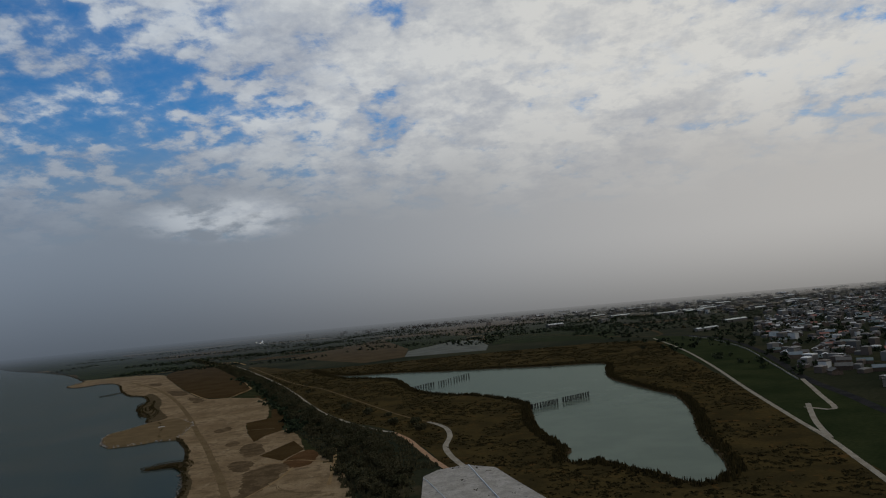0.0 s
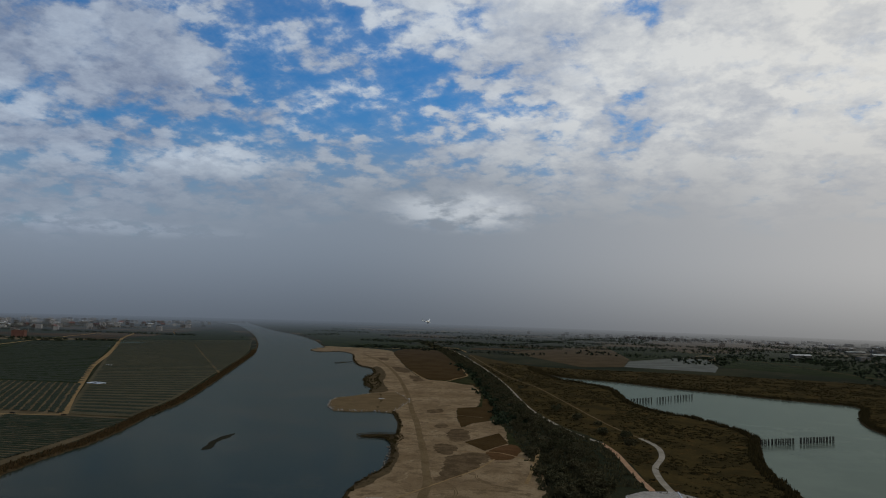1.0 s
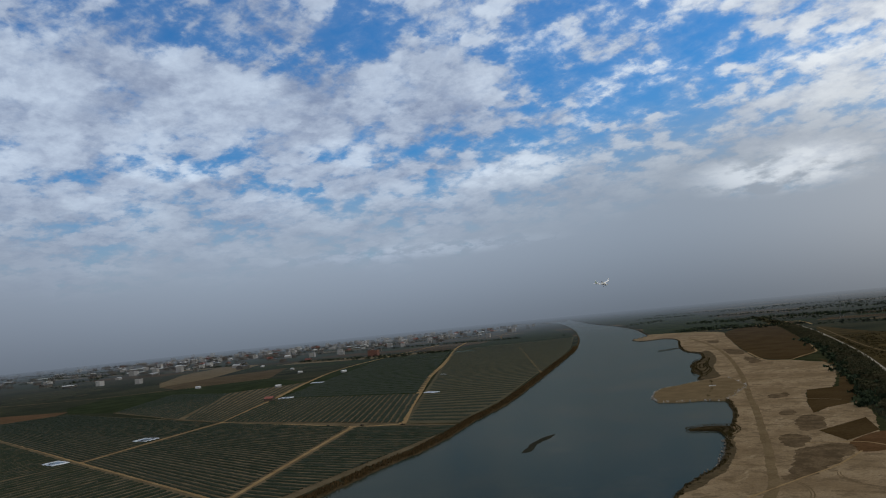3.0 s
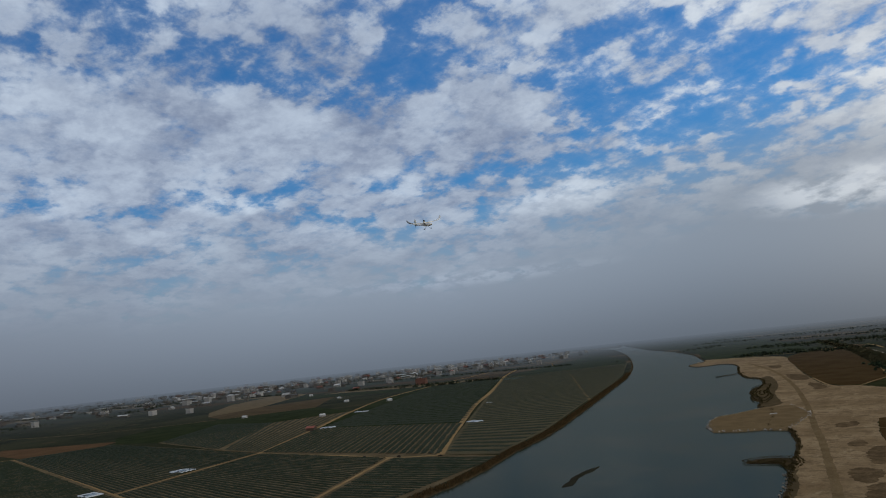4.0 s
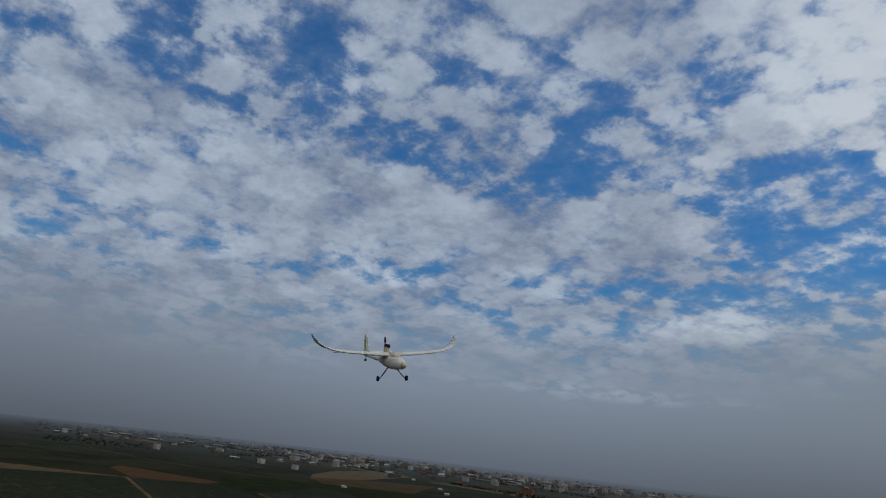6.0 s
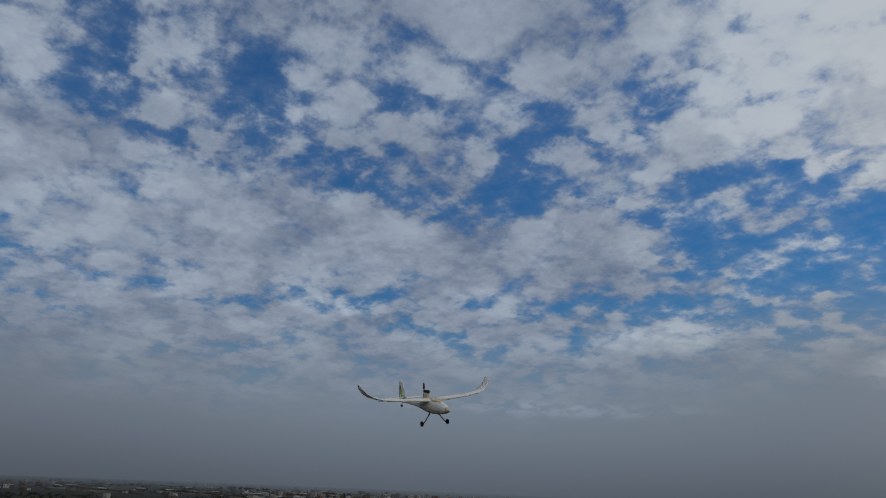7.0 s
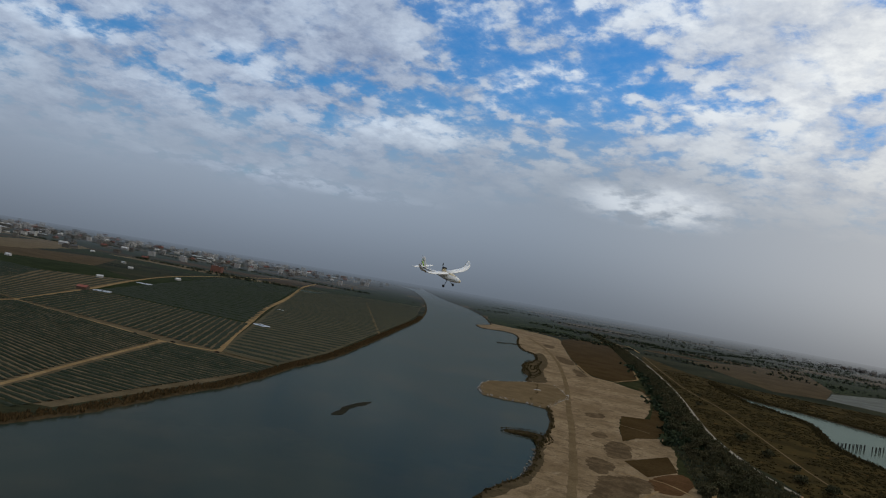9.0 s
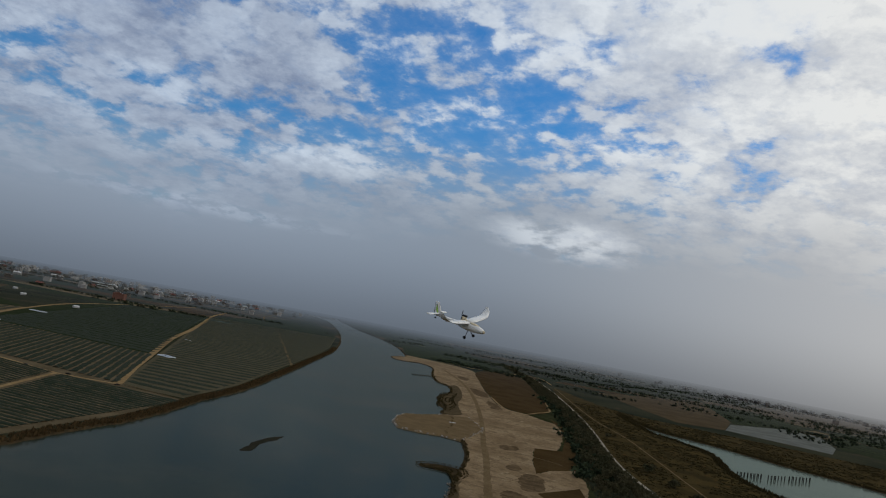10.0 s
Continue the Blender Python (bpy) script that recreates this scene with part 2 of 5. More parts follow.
mud = ground_paint("mud", (0.0760, 0.0520, 0.0280), (0.1250, 0.0860, 0.0470), 0.12, 0.8, (0.0560, 0.0400, 0.0220))
moor = ground_paint("moor", (0.034, 0.026, 0.011), (0.06, 0.043, 0.016), 0.035, 0.5, (0.0915, 0.0500, 0.0168))
scrub = ground_paint("scrub", (0.021, 0.023, 0.01), (0.038, 0.038, 0.016), 0.05, 0.5)
meadow = ground_paint("meadow", (0.018, 0.025, 0.01), (0.031, 0.037, 0.015), 0.02, 0.4)
plot_green = ground_paint("plot_green", (0.0166, 0.0230, 0.0092), (0.0270, 0.0330, 0.0134), 0.03, 0.5)
plot_brown = ground_paint("plot_brown", (0.0582, 0.0410, 0.0210), (0.0790, 0.0560, 0.0294), 0.03, 0.5)
plot_tan = ground_paint("plot_tan", (0.1019, 0.0750, 0.0395), (0.1331, 0.0980, 0.0538), 0.03, 0.5)
plot_red = ground_paint("plot_red", (0.0811, 0.0480, 0.0252), (0.1019, 0.0600, 0.0311), 0.03, 0.5)
plot_rust = ground_paint("plot_rust", (0.0728, 0.0380, 0.0168), (0.0998, 0.0540, 0.0244), 0.06, 0.6, (0.0364, 0.0260, 0.0134))
soil_grey = ground_paint("soil_grey", (0.0728, 0.0640, 0.0386), (0.0957, 0.0820, 0.0487), 0.05, 1.2)
bank_wet = ground_paint("bank_wet", (0.0603, 0.0450, 0.0244), (0.0915, 0.0660, 0.0353), 0.09, 0.8, (0.0354, 0.0300, 0.0151))
plot_pale = ground_paint("plot_pale", (0.102, 0.105, 0.088), (0.143, 0.146, 0.126), 0.03, 0.5)
plot_dark = ground_paint("plot_dark", (0.0437, 0.0270, 0.0109), (0.0593, 0.0380, 0.0160), 0.03, 0.5)
track_dirt = ground_paint("track_dirt", (0.2028, 0.1340, 0.0638), (0.2725, 0.1850, 0.0907), 0.08, 0.9)
track_dark = ground_paint("track_dark", (0.1196, 0.0830, 0.0428), (0.1560, 0.1100, 0.0580), 0.08, 0.9)
track_paved = ground_paint("track_paved", (0.235, 0.205, 0.155), (0.315, 0.280, 0.220), 0.15, 1.2)
track_rust = ground_paint("track_rust", (0.320, 0.190, 0.110), (0.380, 0.240, 0.145), 0.15, 1.2)
asphalt = ground_paint("asphalt", (0.022, 0.022, 0.022), (0.034, 0.033, 0.031), 0.1, 1.5)
concrete = ground_paint("concrete", (0.270, 0.250, 0.215), (0.360, 0.335, 0.295), 0.12, 0.8, (0.180, 0.165, 0.140))
bank_earth = ground_paint("bank_earth", (0.0374, 0.0280, 0.0151), (0.0686, 0.0480, 0.0260), 0.2, 0.9)

silt_streak = ground_paint("silt_streak", (0.020, 0.020, 0.014), (0.036, 0.032, 0.022), 0.2, 0.6)
p = Paint("river_water")
silt = p.mix(p.ramp(p.noise(0.012, 4.0, 0.55), 0.42, 0.70), (0.018, 0.025, 0.018), (0.032, 0.032, 0.021))
river_water = p.done(silt, 0.9, spec=0.0, gloss=(0.80, 0.82, 0.74), share=0.35, sheen=p.ramp(p.noise(0.05, 3.0), 0.3, 0.7, 0.08, 0.20), bump=p.noise(0.9, 4.0, 0.6), depth=0.03)
p = Paint("pond_water")
pale = p.mix(p.ramp(p.noise(0.03), 0.35, 0.7), (0.050, 0.062, 0.047), (0.066, 0.078, 0.060))
pond_water = p.done(pale, 0.9, spec=0.0, gloss=(0.72, 0.86, 0.78), share=0.45, sheen=0.12, bump=p.noise(1.1, 4.0), depth=0.02)
p = Paint("tank_water")
tank_water = p.done(p.mix(p.noise(0.2), (0.030, 0.060, 0.066), (0.050, 0.085, 0.090)), 0.12, spec=0.3)

crop = Paint("crop_leaves")
crop_green = crop.mix(crop.ramp(crop.noise(0.9, 6.0, 0.7), 0.30, 0.72), (0.010, 0.015, 0.008), (0.026, 0.033, 0.019))
crop_green = crop.mix(crop.ramp(crop.noise(0.35, 4.0, 0.6), 0.60, 0.72, 0.0, 0.6), crop_green, (0.105, 0.092, 0.068))
crop_green = crop.mix(crop.math("MULTIPLY", crop.chance(), 0.35), crop_green, (0.040, 0.042, 0.026))
crop_leaves = crop.done(crop_green, 0.9, spec=0.03, bump=crop.noise(2.5, 5.0), depth=0.4)
leaves = leaf_paint("leaves", (0.0300, 0.0320, 0.0160), (0.0720, 0.0680, 0.0350), (0.0900, 0.0720, 0.0380), 0.8)
leaves_far = leaf_paint("leaves_far", (0.016, 0.024, 0.013), (0.034, 0.044, 0.022), (0.04, 0.04, 0.02), 0.66)
reeds = leaf_paint("reeds", (0.0312, 0.0230, 0.0101), (0.1612, 0.0900, 0.0395), (0.0312, 0.0280, 0.0134))
moor_tufts = leaf_paint("moor_tufts", (0.0260, 0.0210, 0.0084), (0.0624, 0.0460, 0.0176), (0.0374, 0.0300, 0.0118), 0.8)
bark = plain_paint("bark", (0.060, 0.045, 0.032), (0.100, 0.078, 0.056), 2.0, 0.95)
rock = leaf_paint("rock", (0.070, 0.060, 0.048), (0.210, 0.180, 0.145), (0.2, 0.18, 0.16))
rock_pale = leaf_paint("rock_pale", (0.110, 0.100, 0.085), (0.330, 0.300, 0.260), (0.2, 0.18, 0.16))
post_wood = plain_paint("post_wood", (0.012, 0.011, 0.009), (0.026, 0.022, 0.018), 2.0, 0.9)
liner = plain_paint("liner", (0.36, 0.38, 0.40), (0.46, 0.48, 0.50), 0.8, 0.5)
white_sheet = plain_paint("white_sheet", (0.44, 0.44, 0.42), (0.62, 0.62, 0.60), 0.6, 0.55, vary=0.8)
glasshouse = plain_paint("glasshouse", (0.36, 0.38, 0.35), (0.48, 0.50, 0.47), 0.4, 0.4, vary=0.4)
wall_pale = plain_paint("wall_pale", (0.115, 0.108, 0.094), (0.22, 0.205, 0.18), 0.7, 0.8, vary=0.9)
wall_warm = plain_paint("wall_warm", (0.10, 0.072, 0.052), (0.17, 0.125, 0.092), 0.7, 0.8, vary=0.9)
brick_wall = plain_paint("brick_wall", (0.13, 0.062, 0.045), (0.18, 0.088, 0.064), 0.7, 0.85)
roof_grey = plain_paint("roof_grey", (0.07, 0.068, 0.062), (0.125, 0.12, 0.11), 0.6, 0.7, vary=0.8)
roof_red = plain_paint("roof_red", (0.20, 0.065, 0.045), (0.28, 0.095, 0.065), 0.6, 0.6, vary=0.8)
roof_teal = plain_paint("roof_teal", (0.055, 0.085, 0.085), (0.085, 0.12, 0.115), 0.6, 0.6, vary=0.6)
roof_blue = plain_paint("roof_blue", (0.085, 0.115, 0.135), (0.13, 0.165, 0.185), 0.6, 0.6, vary=0.4)
wall_far = plain_paint("wall_far", (0.34, 0.33, 0.31), (0.52, 0.51, 0.49), 0.7, 0.8, vary=0.6)
window_glass = plain_paint("window_glass", (0.02, 0.025, 0.03), (0.04, 0.045, 0.05), 0.6, 0.2, spec=0.5)
pylon_steel = plain_paint("pylon_steel", (0.10, 0.10, 0.10), (0.14, 0.14, 0.14), 2.0, 0.6)
steel = plain_paint("steel", (0.40, 0.40, 0.40), (0.55, 0.55, 0.55), 2.0, 0.45, 0.6)
p = Paint("far_house")
pick = p.island()
far_house = p.done(p.mix(p.ramp(pick, 0.45, 0.55), p.mix(p.ramp(pick, 0.2, 0.3), (0.09, 0.07, 0.055), (0.16, 0.15, 0.135)), p.mix(p.ramp(pick, 0.88, 0.91), (0.085, 0.082, 0.075), (0.52, 0.51, 0.48))), 0.7, bump=p.noise(3.0), depth=0.02, nearer=0.74)
foam = plain_paint("foam", (0.72, 0.71, 0.67), (0.80, 0.79, 0.75), 14.0, 0.55)
foam_worn = plain_paint("foam_worn", (0.55, 0.46, 0.30), (0.66, 0.57, 0.40), 14.0, 0.6)
black_rubber = plain_paint("black_rubber", (0.015, 0.015, 0.015), (0.03, 0.03, 0.03), 20.0, 0.7)
lime_tape = plain_paint("lime_tape", (0.30, 0.52, 0.06), (0.38, 0.60, 0.09), 10.0, 0.5)
grey_tape = plain_paint("grey_tape", (0.12, 0.12, 0.13), (0.16, 0.16, 0.17), 10.0, 0.6)


# ---- helpers for shapes ----
def depth_in_haze(x, y):
    """Metres up the valley, along which the materials fade out for haze."""
    return (y - FADE_MIDDLE[1]) * math.cos(radians(UP_VALLEY)) - (x - FADE_MIDDLE[0]) * math.sin(radians(UP_VALLEY))


def part(name, bm, material, parent=None, label="", smooth=False):
    me = bpy.data.meshes.new(name)
    if isinstance(bm, tuple):
        me.from_pydata(bm[0], [], bm[1])
    else:
        bm.to_mesh(me)
        bm.free()
    for m in material if isinstance(material, (list, tuple)) else (material,):
        me.materials.append(m)
    if smooth:
        me.polygons.foreach_set("use_smooth", [True] * len(me.polygons))
    me.update()
    ob = new(name, me)
    if parent is not None:
        ob.parent = parent
    if label:
        tagged(ob, label)
    return ob


def holder(name, m, label, category, group="", kind=""):
    ob = new(name)
    ob.empty_display_size = 1.0
    ob.matrix_basis = m
    return tagged(ob, label, category, group, kind)


def box(bm, x, y, z, sx, sy, sz, turn=0.0, taper=1.0):
    """A box standing on z; taper narrows its top."""
    c, s = math.cos(turn), math.sin(turn)
    vs = []
    for k, (w, h) in enumerate(((1.0, 0.0), (taper, sz))):
        for a, b in ((-1, -1), (1, -1), (1, 1), (-1, 1)):
            u, v = a * sx / 2 * w, b * sy / 2 * w
            vs.append(bm.verts.new((x + u * c - v * s, y + u * s + v * c, z + h)))
    for f in ((3, 2, 1, 0), (4, 5, 6, 7), (0, 1, 5, 4), (1, 2, 6, 5), (2, 3, 7, 6), (3, 0, 4, 7)):
        bm.faces.new([vs[i] for i in f])
    return bm


def tube(bm, points, radii, sides=8, caps=True):
    """A tube through points with one radius at each."""
    rings = []
    pts = [Vector(q) for q in points]
    for i, q in enumerate(pts):
        d = (pts[min(i + 1, len(pts) - 1)] - pts[max(i - 1, 0)]).normalized()
        a = d.cross(Vector((0, 0, 1)) if abs(d.z) < 0.9 else Vector((1, 0, 0))).normalized()
        b = d.cross(a)
        rings.append([bm.verts.new(q + (a * math.cos(2 * math.pi * k / sides) + b * math.sin(2 * math.pi * k / sides)) * radii[i]) for k in range(sides)])
    for r0, r1 in zip(rings, rings[1:]):
        for k in range(sides):
            bm.faces.new((r0[k], r0[(k + 1) % sides], r1[(k + 1) % sides], r1[k]))
    if caps:
        bm.faces.new(rings[0]), bm.faces.new(rings[-1][::-1])
    return bm


def curve(points, step=6.0, rough=0.0, closed=False, seed=3.0):
    """Points along a smooth line through the given ones, with natural unevenness."""
    n, out = len(points), []
    for i in range(n if closed else n - 1):
        q = [Vector((*points[(i + k) % n if closed else min(max(i + k, 0), n - 1)], 0)) for k in (-1, 0, 1, 2)]
        count = max(1, int((q[2] - q[1]).length / step))
        for k in range(count):
            t = k / count
            v = 0.5 * (2 * q[1] + (q[2] - q[0]) * t + (2 * q[0] - 5 * q[1] + 4 * q[2] - q[3]) * t * t + (3 * q[1] - q[0] - 3 * q[2] + q[3]) * t ** 3)
            out.append(v)
    if not closed:
        out.append(Vector((*points[-1], 0)))
    if rough:
        for v in out:
            w = noise.noise_vector(v * 0.09 + Vector((seed, 0, 0))) + 0.6 * noise.noise_vector(v * 0.31 + Vector((0, seed, 0))) + 0.45 * noise.noise_vector(v * 0.85 + Vector((0, seed, seed)))
            v.x += w.x * rough
            v.y += w.y * rough
    return [(v.x, v.y) for v in out]


def inside(x, y, poly):
    hit, j = False, len(poly) - 1
    for i in range(len(poly)):
        (xi, yi), (xj, yj) = poly[i], poly[j]
        if (yi > y) != (yj > y) and x < (xj - xi) * (y - yi) / (yj - yi) + xi:
            hit = not hit
        j = i
    return hit


def along(line, t):
    """The point at the share t of a polyline's length."""
    seg = [math.dist(a, b) for a, b in zip(line, line[1:])]
    rest = t * sum(seg)
    for (a, b), s in zip(zip(line, line[1:]), seg):
        if rest <= s or s == seg[-1] and b == line[-1]:
            k = min(1.0, rest / max(s, 1e-6))
            return a[0] + (b[0] - a[0]) * k, a[1] + (b[1] - a[1]) * k
        rest -= s
    return line[-1]


# ---- the plan: shores, zones, tracks ----
left_shore = curve([(-2434.0, 3128.8), (-2275.9, 3019.6), (-2112.3, 2925.9), (-2022.0, 2865.5), (-1839.3, 2702.1), (-1648.8, 2471.6), (-1297.0, 2005.2), (-975.8, 1540.0), (-766.6, 1206.7), (-657.6, 1005.8), (-541.4, 784.9), (-436.4, 580.0), (-398.1, 484.9),
                    (-373.6, 432.3), (-353.6, 382.6), (-341.2, 334.3), (-322.5, 274.5), (-314.0, 227.2), (-317.0, 202.1), (-335.5, 168.7), (-393.2, 109.6), (-548.9, 17.4), (-819.3, -126.9), (-1777.7, -553.8)], 4.0, 1.3)
right_shore = curve([(-2450.0, 3149.0), (-2291.2, 3056.1), (-2193.6, 3022.9), (-2080.6, 2977.6), (-1982.3, 2999.2), (-2129.0, 3203.3), (-2124.1, 3242.0), (-1912.6, 2953.6), (-1719.2, 2717.4), (-1417.3, 2334.9), (-1139.6, 2020.7), (-938.8, 1762.9), (-788.8, 1532.0),
                     (-739.0, 1445.4), (-732.6, 1401.4), (-722.2, 1351.9), (-678.1, 1310.0), (-651.0, 1348.1), (-597.7, 1292.2), (-528.5, 1150.4), (-470.4, 1048.5), (-436.0, 1014.4), (-404.7, 956.6), (-385.0, 899.5), (-374.1, 851.3), (-349.7, 811.5), (-328.1, 773.7), (-312.0, 731.1)], 2.0, 1.3)
right_shore += curve([(-292.3, 712.8), (-267.7, 655.0), (-253.2, 615.0), (-234.4, 604.1), (-216.3, 571.4), (-204.3, 545.7), (-191.8, 511.6), (-177.9, 467.8), (-167.8, 441.4), (-158.5, 413.8), (-153.0, 391.4), (-153.2, 373.8), (-152.9, 358.6), (-150.2, 341.7), (-146.5, 328.3),
                      (-133.9, 270.5), (-130.5, 177.2), (-151.5, 72.7), (-249.8, -57.7), (-534.0, -309.4), (-1538.4, -1036.7)], 2.0, 1.0)
left_shore = [(x + 4.5, y - 1.8) for x, y in left_shore]
river = left_shore + right_shore[::-1]
pond = curve([(-214.7, 1163.2), (-156.5, 1058.2), (-72.8, 1025.5), (4.8, 980.3), (64.3, 958.3), (120.8, 928.6), (192.0, 902.0), (182.8, 835.4), (167.1, 748.2), (171.8, 682.6), (178.8, 630.7), (184.2, 585.6), (169.1, 507.4), (149.7, 441.7), (139.6, 386.1),
              (134.0, 359.9), (128.2, 345.2), (117.0, 333.2), (106.9, 333.0), (98.1, 354.1), (87.0, 372.9), (77.6, 393.1), (62.2, 391.7), (62.0, 411.0), (67.1, 424.5), (63.6, 453.6), (60.0, 486.0), (59.8, 529.4), (63.1, 576.2), (66.2, 613.9), (58.1, 649.3),
              (42.7, 677.0), (22.6, 710.3), (1.3, 724.0), (-33.0, 775.0), (-51.2, 850.9), (-69.1, 926.3), (-103.4, 971.9), (-153.6, 1026.6)], 4.0, 0.8, True, 9.0)
belt_edge = [(-721.5, 1983.3), (-503.4, 1541.2), (-339.3, 1161.4), (-264.8, 989.6), (-181.4, 747.5), (-126.6, 579.4), (-97.1, 498.9), (-75.2, 429.2), (-53.6, 354.8), (-34.9, 278.1), (-23.0, 202.0), (-19.9, 110.2)]
dike_path = [(-537.7, 1687.6), (-401.1, 1402.0), (-231.4, 984.6), (-132.1, 702.8), (-99.3, 625.8), (-71.1, 570.4), (-45.2, 534.2), (-33.2, 503.5), (-23.8, 467.8), (-13.5, 427.9), (-6.4, 404.2)]
moor_track = [(-402.0, 1449.6), (-233.3, 1036.2), (-158.2, 888.7), (-114.8, 786.1), (-48.9, 625.5), (-19.5, 568.2), (-6.8, 536.5), (-3.4, 500.5), (-6.6, 465.5), (-3.3, 434.8), (3.2, 406.1)]
east_path = [(358.1, 1233.3), (325.6, 994.1), (285.1, 780.0), (243.1, 589.3), (214.7, 452.1), (202.7, 389.5), (188.9, 335.4), (174.2, 272.9), (163.7, 193.4)]
wall_road = [(393.6, 1304.6), (427.9, 1147.0), (394.5, 928.6), (342.2, 737.5), (317.0, 654.6), (299.9, 590.2), (286.1, 515.6), (269.8, 440.0), (262.3, 338.1)]
junction_a, junction_c, junction_f, junction_i, junction_j, junction_m = (-450.5, 455.0), (-687.6, 418.0), (-490.9, 434.0), (-609.1, 253.2), (-358.3, 237.4), (-1124.3, 285.5)

sand_zone = curve([(-791.3, 1338.4), (-786.3, 1482.2), (-706.9, 1498.2), (-612.7, 1474.7), (-551.8, 1398.8), (-452.4, 1180.0), (-382.0, 1033.5), (-311.8, 904.8), (-274.6, 887.3), (-245.6, 865.6), (-216.6, 837.6), (-175.0, 677.2), (-185.2, 648.2), (-170.2, 594.3), (-153.9, 554.3),
                   (-151.4, 573.0), (-139.0, 599.1), (-116.0, 542.8), (-105.1, 501.3), (-88.6, 473.7), (-75.9, 445.0), (-61.1, 397.6), (-42.0, 304.9), (-34.5, 217.5), (-39.2, 78.2), (-176.2, -72.1), (-212.9, 77.8), (-218.2, 295.7), (-247.4, 496.1), (-363.4, 725.1), (-585.8, 1131.0)], 2.5, 1.6, True, 5.0)
